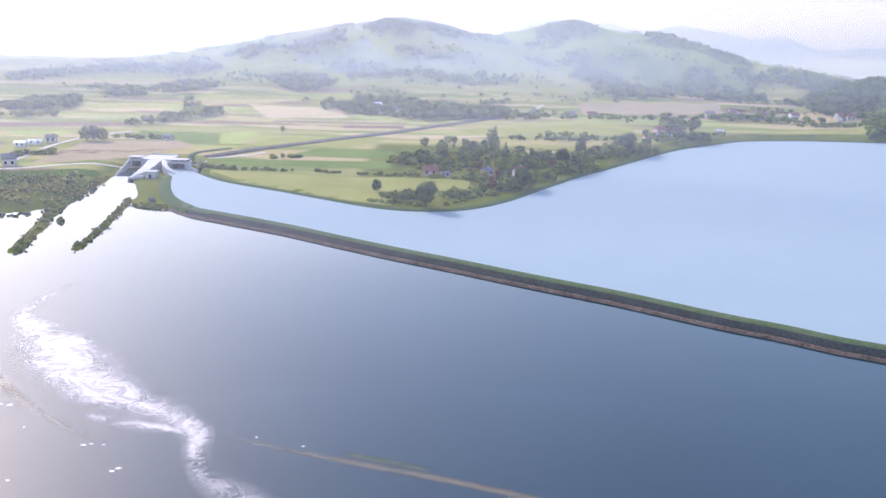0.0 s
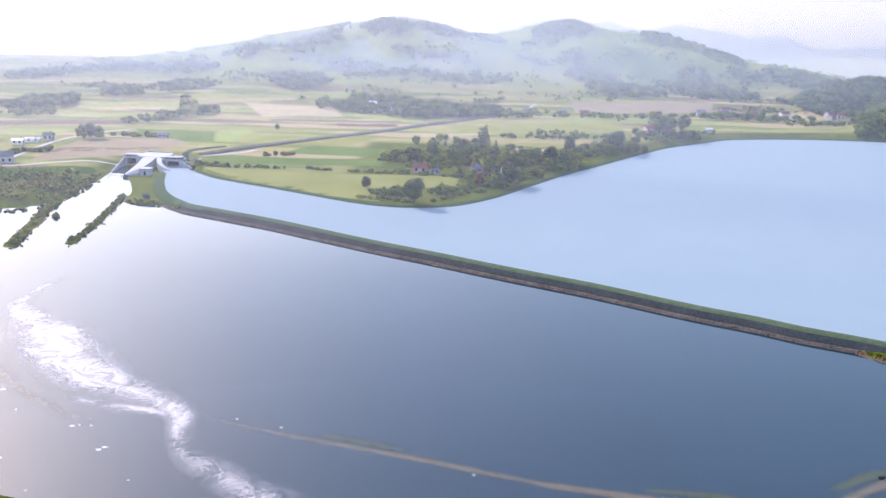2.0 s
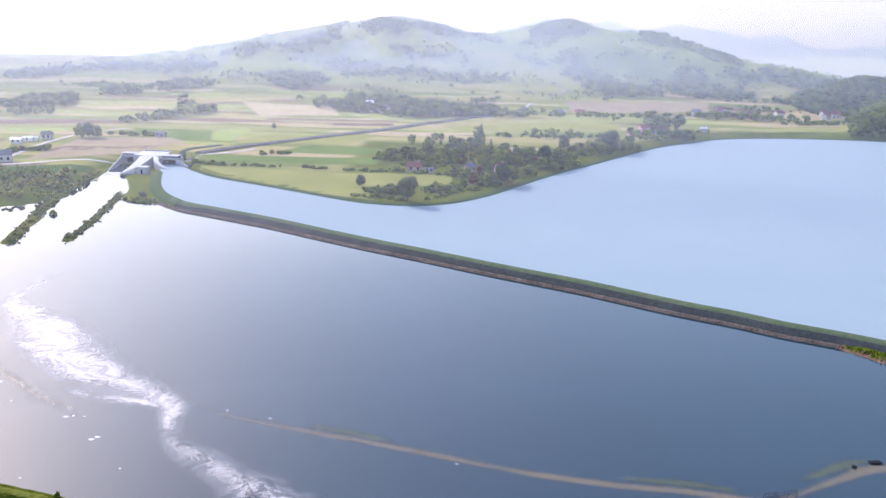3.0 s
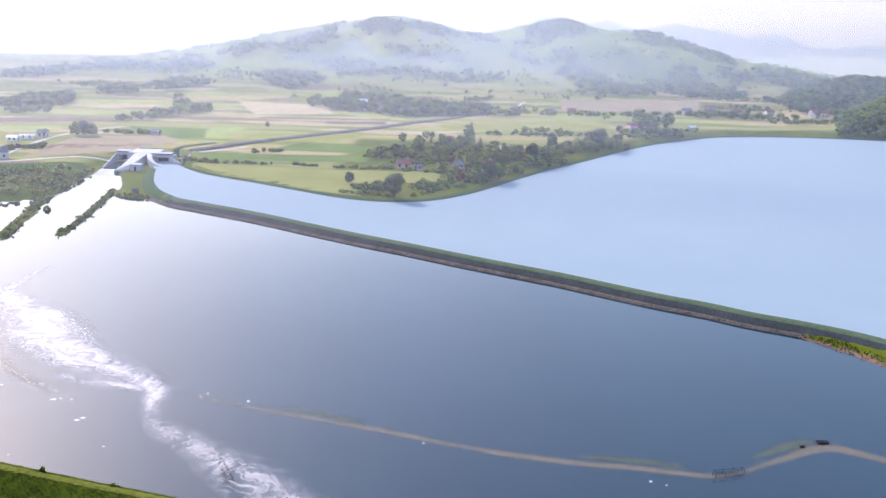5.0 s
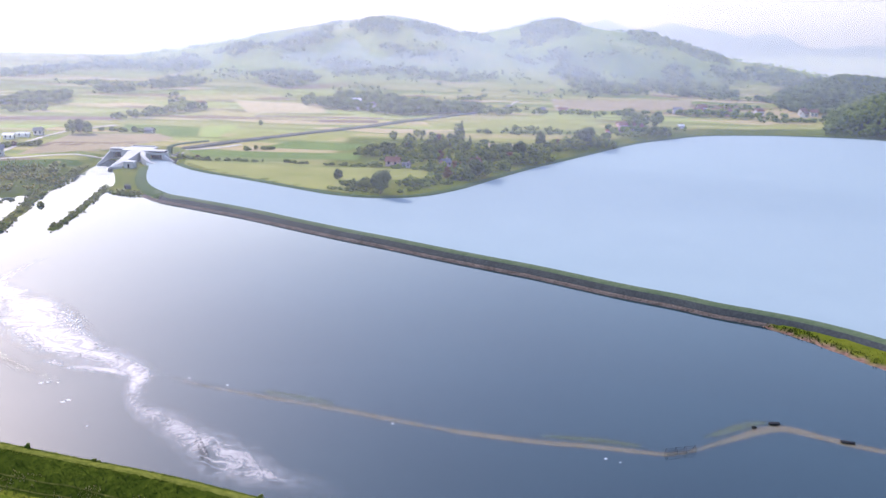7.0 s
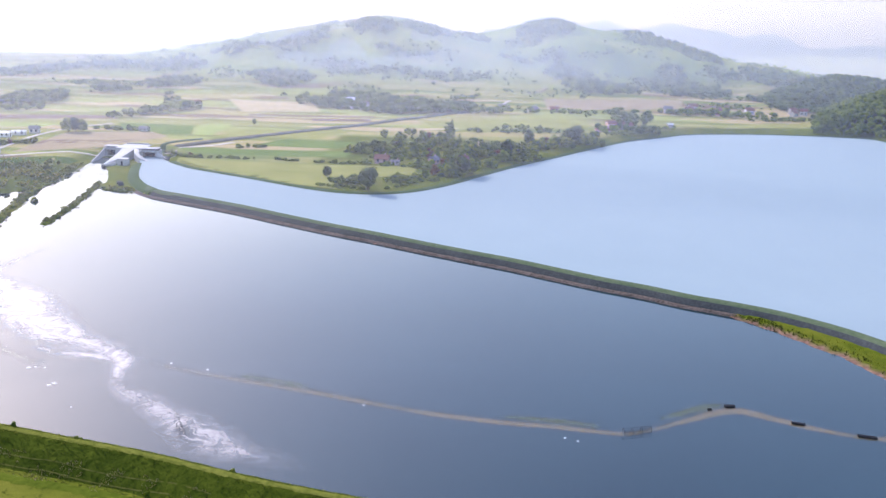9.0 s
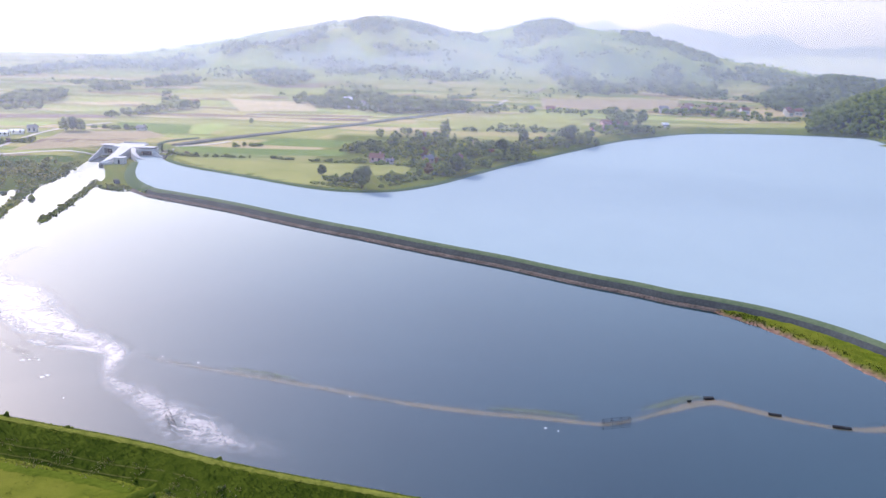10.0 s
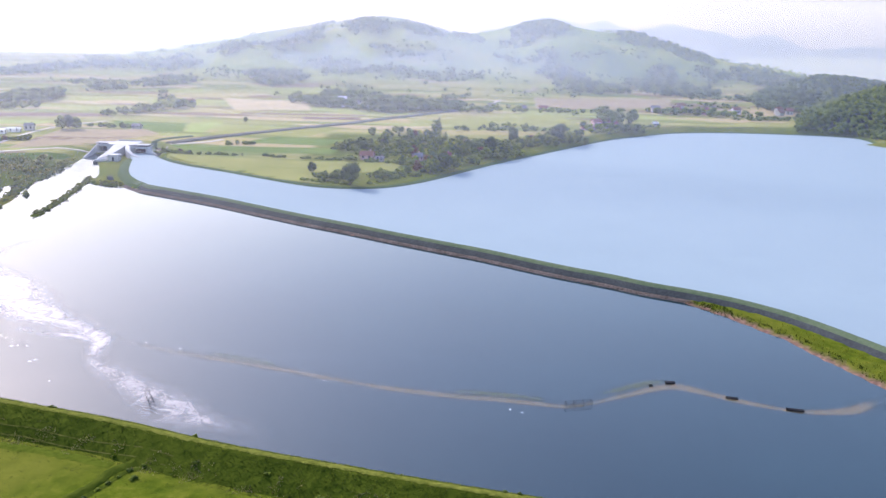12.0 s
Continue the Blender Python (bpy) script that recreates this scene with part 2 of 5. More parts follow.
def upland(x, y):
    """Height of hills over the plain."""
    r1 = np.interp(x, RIDGE_WEST[:, 0], RIDGE_WEST[:, 1]) - 8.0
    r2 = np.interp(x, RIDGE_EAST[:, 0], RIDGE_EAST[:, 1]) - 8.0
    w = waves(x, y, 330.0, 5)
    # spurs and hollows fade out towards the crests
    f1 = step(690, 1240, y + 55 * w * (1 - step(1080, 1240, y))) ** 1.25 * (1 - step(1260, 2000, y))
    f2 = step(850, 1320, y + 60 * w * (1 - step(1150, 1320, y))) ** 1.2 * (1 - step(1340, 1900, y))
    a, b_ = np.maximum(r1, 0) * f1, np.maximum(r2, 0) * f2
    z = np.maximum(a, b_) + 0.10 * np.minimum(a, b_) * (1 - step(1000, 1200, y))
    z = z + w * 5 * step(0, 40, z) * (1 - step(1000, 1180, y))
    h1 = np.interp(x - 0.45 * (y - 860), (360, 374, 384, 400, 423, 442, 467, 500, 620, 900), (0, 4, 9, 14, 21, 23, 21, 19, 30, 45)) * np.exp(-((y - 860) / 75) ** 2)
    h2 = np.interp(x - 0.5 * (y - 690), (338, 347, 356, 376, 398, 414, 480, 600, 900), (0, 2, 6, 14, 21, 27, 45, 62, 70)) * step(560, 690, y) * (1 - step(705, 840, y))
    return np.maximum(z, 0), np.maximum(h1, h2)


def land_split(x, y):
    """Lake and reservoir distances; far off both, a plain minus."""
    shape, x, y = np.shape(x), np.ravel(x), np.ravel(y)
    lake, res = np.full(x.shape, -500.0), np.full(x.shape, -500.0)
    k = (x > -470) & (x < 200) & (y > 0) & (y < 460)
    u, v = x[k], y[k]
    d = signed(u, v, LAKE_POLY)
    for line, r in SPITS:
        d = np.minimum(d, distance_to_line(u, v, line) - r - 0.8 * waves(u, v, 14.0, 8))
    lake[k] = d + 0.6 * waves(u, v, 18.0, 9)
    k = (x > -190) & (x < 530) & (y > -120) & (y < 680)
    res[k] = signed(x[k], y[k], RES_POLY)
    return lake.reshape(shape), res.reshape(shape)


LEVEE_PATH = smooth_line(LEVEE_LINE, 6.0)


def south_of_levee(x, y):
    return step(0.0, 3.0, np.interp(x, LEVEE_PATH[:, 0], LEVEE_PATH[:, 1]) - y) * (x < 150)


def ground_height(x, y):
    x, y = np.asarray(x, float), np.asarray(y, float)
    lake, res = land_split(x, y)
    up, wood = upland(x, y)
    z = plain(x, y) + up + wood
    bank = np.where(lake < 0, np.where((lake > -30) & (res > -30), np.minimum(0.2 * -lake, 0.75), 0.22 * -lake), np.maximum(-0.35 * lake, -2.2))
    z = np.minimum(z, bank + 0.15 * waves(x, y, 7.0, 12) * (lake < 0))
    d = np.maximum(-res, 0)
    z = np.minimum(z, np.where(res > 0, np.maximum(RES_Z - 0.1 - 0.25 * res, -0.5), RES_Z - 0.1 + 0.22 * d + 0.012 * d * d))
    s = south_of_levee(x, y)
    polder = POLDER_Z + 0.15 * waves(x, y, 25.0, 21)
    return np.where(s > 0, z * (1 - s) + polder * s, z)


def mesh_object(name, verts, faces, mat, parent=None, smooth=False):
    me = bpy.data.meshes.new(name)
    me.from_pydata([tuple(v) for v in verts], [], [tuple(f) for f in faces])
    if smooth:
        me.polygons.foreach_set("use_smooth", [True] * len(me.polygons))
    for m in mat if isinstance(mat, (list, tuple)) else [mat]:
        me.materials.append(m)
    me.update()
    ob = new(name, me)
    ob.parent = parent
    return ob


def grid_faces(rows, cols):
    i = np.arange(rows - 1)[:, None] * cols + np.arange(cols - 1)[None, :]
    return np.stack([i, i + 1, i + cols + 1, i + cols], -1).reshape(-1, 4)


# ---- ground: one sheet, finer ahead ----
def build_ground():
    cx, cy = 15.0, -30.0
    ang = np.radians(np.concatenate([np.linspace(-180, -46, 34, endpoint=False), np.arange(-46, 46, 0.16), np.linspace(46, 180, 35)]))
    rad = np.concatenate([[0.0, 12, 25, 40, 55], 68 * 1.0115 ** np.arange(0, 375)])
    a, r = np.meshgrid(ang, rad)
    x, y = cx + r * np.sin(a), cy + r * np.cos(a)
    z = ground_height(x, y)
    n, mcols = x.shape
    ob = mesh_object("ground", np.stack([x.ravel(), y.ravel(), z.ravel()], 1), grid_faces(n, mcols)[:, ::-1], GROUND, smooth=True)
    lake, res = land_split(x, y)
    up, wood = upland(x, y)
    sets = {
        "tilled": step(352, 390, y) * (1 - step(4, 25, up + wood)) * (1 - step(-20, -8, res)) * (1 - step(-14, -6, lake)) * (1 - step(-46, -38, x) * (1 - step(500, 512, y)) * (1 - step(125, 142, x))),
        "upland": step(2, 16, up + wood),
        "woodland": step(3, 8, wood),
        "shore": step(-2.6, -1.0, lake + 0.8 * waves(x, y, 5.0, 31)) * step(-106, -90, x) * (1 - step(312, 322, y)) * (y > 60),
    }
    for key, values in sets.items():
        at = ob.data.attributes.new(key, "FLOAT", "POINT")
        at.data.foreach_set("value", np.ascontiguousarray(values.ravel(), np.float32))
    return tagged(ob, "valley floor of meadows, strip fields and low hills", "ground", kind="structure")


build_ground()


def water_sheet(name, poly, z, mat, label):
    bm = bmesh.new()
    vs = [bm.verts.new((x, y, z)) for x, y in poly]
    f = bm.faces.new(vs)
    if f.calc_area() and f.normal.z < 0:
        f.normal_flip()
    bmesh.ops.triangulate(bm, faces=bm.faces[:])
    me = bpy.data.meshes.new(name)
    bm.normal_update()
    for f in bm.faces:
        if f.normal.z < 0:
            f.normal_flip()
    bm.to_mesh(me)
    bm.free()
    me.materials.append(mat)
    return tagged(new(name, me), label, "water", kind="structure")


# the lake sheet runs under its banks
LAKE_SHEET = [(-402.2, 281), (-279.6, 317.7), (-187, 325.9), (-164.6, 399.1), (-162, 415.2), (-145.7, 415.7), (-138, 386.9), (-125.9, 346.7), (-114.4, 331.1), (-75.7, 310.7), (-28.8, 275.2), (9.7, 250.2), (58.9, 220.4), (109.4, 187.1), (128.4, 162), (148.2, 122.1), (153.9, 82.9), (153.2, 50.8), (58.3, 71.2), (-1.1, 86.3), (-49.6, 101.3), (-120.1, 121), (-412.9, 198.1)]
water_sheet("water_lake", LAKE_SHEET, 0.0, LAKE, "still dark blue lake mirroring the pale sky")
water_sheet("water_reservoir", RES_POLY, RES_Z, RESERVOIR, "flat water of the filled upper reservoir, sky sheen in its pale blue")


def sweep(name, line, section, mat, parent=None, jitter=0.0, seed=0):
    """A band along a line. section: rows of (metres to the right of the line, height)."""
    p = np.asarray(line)
    t = np.gradient(p, axis=0)
    t /= np.linalg.norm(t, axis=1)[:, None]
    nrm = np.stack([t[:, 1], -t[:, 0]], 1)
    rng = np.random.RandomState(seed)
    verts = []
    for off, z in section:
        q = p + nrm * (off + jitter * rng.uniform(-1, 1, len(p)))[:, None]
        verts.append(np.column_stack([q, np.full(len(p), z) + jitter * 0.3 * rng.uniform(-1, 1, len(p))]))
    v = np.stack(verts, 0).reshape(-1, 3)
    return mesh_object(name, v, grid_faces(len(section), len(p)), mat, parent, smooth=True)


# ---- the reservoir's dike ----
dike = tagged(new("dike"), "low embankment with turf crest and dark grey revetment between lake and reservoir", "embankment", kind="structure")
dike_path = smooth_line(DIKE_LINE, 3.0)
sweep("turf_crest", dike_path, [(-1.5, RES_Z - 0.6), (0.0, RES_Z + 0.1), (0.4, RES_Z + 0.14), (3.0, 1.85), (3.3, 1.2), (3.5, 0.3)], TURF, dike)
sweep("turf_end", smooth_line(DIKE_LINE[:5], 3.0), [(-1.4, RES_Z - 0.5), (0.0, RES_Z + 0.16), (0.4, RES_Z + 0.2), (3.1, 1.92), (4.6, 1.0), (5.4, 0.3)], RIM, dike)
sweep("revetment", smooth_line(DIKE_LINE[4:], 3.0), [(2.9, 1.92), (3.1, 1.86), (4.0, 0.95), (5.0, 0.5), (5.2, 0.1)], ASPHALT, dike)
sweep("earth_bank", smooth_line(DIKE_LINE[3:21], 1.0), [(4.8, 0.5), (5.3, 0.52), (6.1, 0.35), (6.9, 0.02), (7.3, -0.4)], EARTH, dike, 0.16, 9)
far_bank = tagged(new("far_bank"), "narrow turf rim round the far side of the reservoir", "embankment", kind="structure")
sweep("turf_rim", smooth_line(FAR_LINE, 4.0), [(-1.0, RES_Z - 0.5), (0.0, RES_Z + 0.15), (1.2, RES_Z + 0.7), (3.0, RES_Z + 0.6), (4.0, RES_Z - 0.3)], RIM, far_bank)

# ---- the near levee ----
levee = tagged(new("levee"), "grassy levee along the near lake shore", "embankment", kind="structure")
levee_path = smooth_line(LEVEE_LINE, 1.5)
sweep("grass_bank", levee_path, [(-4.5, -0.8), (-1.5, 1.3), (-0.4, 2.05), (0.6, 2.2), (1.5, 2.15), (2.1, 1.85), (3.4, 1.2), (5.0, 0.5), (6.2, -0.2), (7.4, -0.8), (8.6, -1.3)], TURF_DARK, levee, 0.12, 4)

# ---- far mountains, beyond the valley ----
def far_range(name, profile, y, mat, seed, thick=200):
    xs = np.arange(profile[0][0], profile[-1][0], 15.0)
    zs = np.interp(xs, [q[0] for q in profile], [q[1] for q in profile]) + 1.5 * waves(xs, xs * 0, 120.0, seed)
    rows = [np.column_stack([xs, np.full(len(xs), y - d), zs * f]) for d, f in ((thick, -0.05), (thick * 0.5, 0.55), (0, 1.0), (-thick, 0.0))]
    ob = mesh_object(name, np.concatenate(rows), grid_faces(4, len(xs)), mat, smooth=True)
    return tagged(ob, "distant blue mountains behind the valley", "mountains", kind="structure")


FAR_WOOD = simple("far_wooded_slopes", (0.04, 0.055, 0.03), (0.07, 0.085, 0.045), 0.01, 0.95, 0.1, 0.0)
far_range("backdrop_near_ridge", [(500, -40), (600, 22), (650, 50), (699, 60), (742, 50), (811, 25), (860, 4), (920, -40)], 2400, FAR_WOOD, 41)
far_range("backdrop_mountains", [(380, -60), (555, 41), (702, 91), (803, 114), (877, 97), (961, 92), (1035, 74), (1110, 45), (1188, 23), (1281, 3), (1400, -40)], 3000, FAR_WOOD, 40)
far_range("backdrop_east_range", [(1000, -40), (1114, 16), (1269, 75), (1389, 91), (1454, 67), (1533, 35), (1607, 38), (1679, 47), (1791, 54), (1869, 54), (2038, 72), (2300, 60), (2700, 20)], 3600, FAR_WOOD, 42)
far_range("backdrop_high_range", [(60, 10), (144, 42), (276, 68), (458, 144), (558, 140), (677, 101), (774, 139), (849, 107), (977, 76), (1150, 20)], 4200, FAR_WOOD, 43)

# ---- haze: thin, nearly clear added sheets imitating hazy air, lit by the sun behind ----
def veil_material(density, low, ramp_height, high, top, tone, east, lit_from_above):
    m = bpy.data.materials.new("haze")
    m.use_nodes = True
    nt = m.node_tree
    nt.nodes.remove(nt.nodes["Principled BSDF"])
    out = nt.nodes["Material Output"]
    geo = nt.nodes.new("ShaderNodeNewGeometry")
    sep = nt.nodes.new("ShaderNodeSeparateXYZ")
    nt.links.new(geo.outputs["Position"], sep.inputs[0])
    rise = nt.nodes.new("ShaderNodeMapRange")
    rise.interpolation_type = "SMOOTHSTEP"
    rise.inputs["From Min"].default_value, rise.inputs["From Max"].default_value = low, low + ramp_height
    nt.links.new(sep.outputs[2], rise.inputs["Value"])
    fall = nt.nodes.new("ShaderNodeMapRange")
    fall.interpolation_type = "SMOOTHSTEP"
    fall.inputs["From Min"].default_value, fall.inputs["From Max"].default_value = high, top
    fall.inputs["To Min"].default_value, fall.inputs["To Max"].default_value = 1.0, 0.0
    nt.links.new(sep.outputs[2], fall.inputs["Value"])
    # sheets fade towards the eastern wooded hills, imitating weaker glow away from the sun
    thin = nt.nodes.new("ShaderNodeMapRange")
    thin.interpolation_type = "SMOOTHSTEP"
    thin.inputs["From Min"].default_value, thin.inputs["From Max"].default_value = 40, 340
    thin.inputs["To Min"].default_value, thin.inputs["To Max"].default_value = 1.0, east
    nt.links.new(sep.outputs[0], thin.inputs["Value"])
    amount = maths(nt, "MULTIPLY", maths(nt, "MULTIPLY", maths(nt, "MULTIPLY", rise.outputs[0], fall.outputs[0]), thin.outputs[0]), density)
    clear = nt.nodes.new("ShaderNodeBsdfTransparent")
    # haze brightness and blue cast are set as the sheet's colour
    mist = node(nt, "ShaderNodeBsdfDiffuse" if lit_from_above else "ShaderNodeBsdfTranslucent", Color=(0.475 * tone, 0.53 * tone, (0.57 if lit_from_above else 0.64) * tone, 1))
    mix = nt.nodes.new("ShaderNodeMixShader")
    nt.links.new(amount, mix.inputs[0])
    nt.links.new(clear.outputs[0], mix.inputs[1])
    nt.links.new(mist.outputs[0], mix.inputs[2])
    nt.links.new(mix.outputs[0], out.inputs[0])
    return m


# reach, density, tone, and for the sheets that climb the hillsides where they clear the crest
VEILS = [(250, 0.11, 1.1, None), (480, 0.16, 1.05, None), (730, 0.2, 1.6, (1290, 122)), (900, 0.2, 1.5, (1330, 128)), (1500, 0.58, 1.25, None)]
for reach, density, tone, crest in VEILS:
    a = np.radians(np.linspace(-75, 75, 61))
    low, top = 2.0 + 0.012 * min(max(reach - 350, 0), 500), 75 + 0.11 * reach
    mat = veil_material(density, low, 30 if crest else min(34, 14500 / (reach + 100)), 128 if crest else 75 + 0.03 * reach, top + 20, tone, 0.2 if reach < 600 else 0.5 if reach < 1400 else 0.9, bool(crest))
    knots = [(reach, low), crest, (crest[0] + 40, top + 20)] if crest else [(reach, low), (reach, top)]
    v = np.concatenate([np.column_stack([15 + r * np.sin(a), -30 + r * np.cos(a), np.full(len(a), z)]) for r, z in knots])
    tagged(mesh_object("haze", v, grid_faces(len(knots), len(a)), mat, smooth=not crest), "thin pale sheet imitating sunlit haze over the valley", "haze", kind="stuff")


# ---- helpers for built things ----
def part(name, bm, mat, parent, label=""):
    me = bpy.data.meshes.new(name)
    bm.to_mesh(me)
    bm.free()
    me.materials.append(mat)
    ob = new(name, me)
    ob.parent = parent
    if label:
        ob["label"] = label
    return ob


def box(bm, x0, x1, y0, y1, z0, z1, bevel=0.0):
    r = bmesh.ops.create_cube(bm, size=1.0, matrix=Matrix.LocRotScale(((x0 + x1) / 2, (y0 + y1) / 2, (z0 + z1) / 2), None, (x1 - x0, y1 - y0, z1 - z0)))
    if bevel:
        es = list({e for v in r["verts"] for e in v.link_edges})
        bmesh.ops.bevel(bm, geom=es, offset=bevel, segments=1, affect="EDGES")
    return bm


def boxed(*args, bevel=0.0):
    return box(bmesh.new(), *args, bevel=bevel)


def prism(points, thick):
    """Upright slab from a side outline in x and z, thick in y."""
    bm = bmesh.new()
    a = [bm.verts.new((x, -thick / 2, z)) for x, z in points]
    b = [bm.verts.new((x, thick / 2, z)) for x, z in points]
    bm.faces.new(a)
    bm.faces.new(b[::-1])
    for i in range(len(a)):
        j = (i + 1) % len(a)
        bm.faces.new((a[j], a[i], b[i], b[j]))
    bmesh.ops.recalc_face_normals(bm, faces=bm.faces[:])
    return bm


def rod(bm, a, b, r, sides=6):
    a, b = Vector(a), Vector(b)
    d = b - a
    m = Matrix.Translation((a + b) / 2) @ d.to_track_quat("Z", "Y").to_matrix().to_4x4()
    bmesh.ops.create_cone(bm, cap_ends=True, segments=sides, radius1=r, radius2=r, depth=d.length, matrix=m)
    return bm


def height_at(x, y):
    return float(ground_height(np.array([x]), np.array([y]))[0])


# ---- trees ----
ICO = bmesh.new()
bmesh.ops.create_icosphere(ICO, subdivisions=1, radius=1.0)
ICO_V = np.array([v.co[:] for v in ICO.verts])
ICO_F = np.array([[v.index for v in f.verts] for f in ICO.faces])
ICO.free()


def clumps(centres, radii, rng, leaves=0, rough=0.28):
    """Uneven leaf clumps, with loose leaf sprays round them."""
    vs, fs, n = [], [], 0
    for c, r in zip(centres, radii):
        k = 1 + rough * rng.uniform(-1, 1, (len(ICO_V), 1))
        vs.append(c + ICO_V * k * r * np.array([1, 1, rng.uniform(0.7, 0.95)]))
        fs.append(ICO_F + n)
        n += len(ICO_V)
    tri = np.concatenate(fs)
    if leaves:
        pick = rng.randint(0, len(centres), leaves)
        d = rng.normal(size=(leaves, 3))
        d /= np.linalg.norm(d, axis=1)[:, None]
        r = np.asarray(radii)[pick][:, None]
        p = np.asarray(centres)[pick] + d * r * rng.uniform(0.9, 1.25, (leaves, 1))
        s = r * rng.uniform(0.16, 0.34, (leaves, 1))
        u = rng.normal(size=(leaves, 3))
        u /= np.linalg.norm(u, axis=1)[:, None]
        w = np.cross(u, d)
        w /= np.linalg.norm(w, axis=1)[:, None] + 1e-9
        leaf = np.stack([p - u * s, p + w * s * 0.6, p + u * s, p - w * s * 0.6], 1).reshape(-1, 3)
        vs.append(leaf)
        i = n + 4 * np.arange(leaves)
        tri = np.concatenate([tri, np.stack([i, i + 1, i + 2], 1), np.stack([i, i + 2, i + 3], 1)])
    return np.concatenate(vs), tri


def trunk_mesh(h, r, limbs, rng):
    bm = bmesh.new()
    rings = []
    for k in range(5):
        z = h * k / 4
        rr = r * (1.25 if k == 0 else 1 - 0.16 * k)
        ox, oy = rng.uniform(-0.12, 0.12, 2) * k * r * 2
        rings.append([bm.verts.new((ox + rr * math.cos(a), oy + rr * math.sin(a), z)) for a in np.linspace(0, 6.283, 7)[:-1]])
    for a, b in zip(rings[:-1], rings[1:]):
        for i in range(6):
            bm.faces.new((a[i], a[(i + 1) % 6], b[(i + 1) % 6], b[i]))
    for _ in range(limbs):
        a, z = rng.uniform(0, 6.283), h * rng.uniform(0.5, 0.95)
        l = h * rng.uniform(0.3, 0.6)
        m = Matrix.Translation((l * 0.35 * math.cos(a), l * 0.35 * math.sin(a), z + l * 0.3)) @ Vector((math.cos(a), math.sin(a), 0.9)).to_track_quat("Z", "Y").to_matrix().to_4x4()
        bmesh.ops.create_cone(bm, cap_ends=False, segments=5, radius1=r * 0.45, radius2=r * 0.12, depth=l, matrix=m)
    me = bpy.data.meshes.new("trunk")
    bm.to_mesh(me)
    bm.free()
    me.materials.append(BARK)
    return me


def crown_mesh(kind, rng, mat):
    """A crown one metre tall and about as wide as its kind asks, to be scaled."""
    c, r = [], []
    if kind in ("round", "dense"):
        for _ in range(30 if kind == "round" else 70):
            d = rng.normal(size=3)
            d /= np.linalg.norm(d)
            k = rng.uniform(0.25, 1.0) ** 0.5
            c.append((d[0] * 0.34 * k, d[1] * 0.34 * k, 0.5 + d[2] * 0.36 * k))
            r.append(rng.uniform(0.11, 0.18))
    elif kind == "tall":
        for _ in range(22):
            z = rng.uniform(0.1, 0.92)
            w = 0.2 * math.sin(math.pi * min(1, z * 0.85 + 0.12)) ** 0.6
            a = rng.uniform(0, 6.283)
            c.append((w * math.cos(a), w * math.sin(a), z))
            r.append(rng.uniform(0.09, 0.14))
    elif kind == "fir":
        for k in range(26):
            z = 0.1 + 0.86 * k / 25
            w = 0.2 * (1 - z) + 0.01
            a = rng.uniform(0, 6.283)
            c.append((w * math.cos(a), w * math.sin(a), z))
            r.append(0.05 + 0.10 * (1 - z))
    else:
        for _ in range(13):
            a, k = rng.uniform(0, 6.283), rng.uniform(0, 1) ** 0.5
            c.append((0.5 * k * math.cos(a), 0.5 * k * math.sin(a), rng.uniform(0.15, 0.72) * (1 - 0.45 * k)))
            r.append(rng.uniform(0.17, 0.3))
    v, f = clumps(np.array(c), r, rng, leaves={"bush": 150, "dense": 700}.get(kind, 260))
    me = bpy.data.meshes.new("crown")
    me.from_pydata([tuple(q) for q in v], [], [tuple(q) for q in f])
    me.materials.append(mat)
    me.update()
    return me


tree_rng = np.random.RandomState(11)
CROWNS = {k: [crown_mesh(k, tree_rng, m) for m in mats] for k, mats in
          {"round": (LEAF, LEAF, LEAF_DARK, LEAF_DARK, LEAF), "tall": (LEAF_DARK, LEAF, LEAF_DARK), "fir": (LEAF_DARK, LEAF_DARK), "bush": (LEAF, LEAF_DARK, LEAF, LEAF)}.items()}
CROWNS["dense"] = [crown_mesh("dense", tree_rng, LEAF_DEEP) for _ in range(2)]
CROWNS["rusty"] = [crown_mesh("round", tree_rng, LEAF_RUST)]
TRUNKS = [trunk_mesh(0.55, 0.03, 5, tree_rng) for _ in range(3)]
LABELS = {"round": "broad leafy deciduous tree standing in the meadows", "tall": "tall narrow dark green tree", "fir": "dark pointed conifer among the farm trees",
          "bush": "low rounded green bush on rough grass", "rusty": "leafy tree turning rusty brown", "dense": "large dense dark green broadleaf tree"}


def plant(kind, x, y, h, wide=1.0, group="valley trees"):
    z = height_at(x, y) - 0.15
    name = "bush" if kind == "bush" else "tree"
    t = tagged(new(name), LABELS[kind], name, group)
    crown = new("crown", CROWNS[kind][tree_rng.randint(len(CROWNS[kind]))])
    crown.parent = t
    if kind != "bush":
        tr = new("trunk", TRUNKS[tree_rng.randint(len(TRUNKS))])
        tr.parent = t
    t.matrix_world = pose(x, y, z, 0, 0, tree_rng.uniform(0, 360)) @ Matrix.Diagonal((h * wide, h * wide, h, 1))
    return t


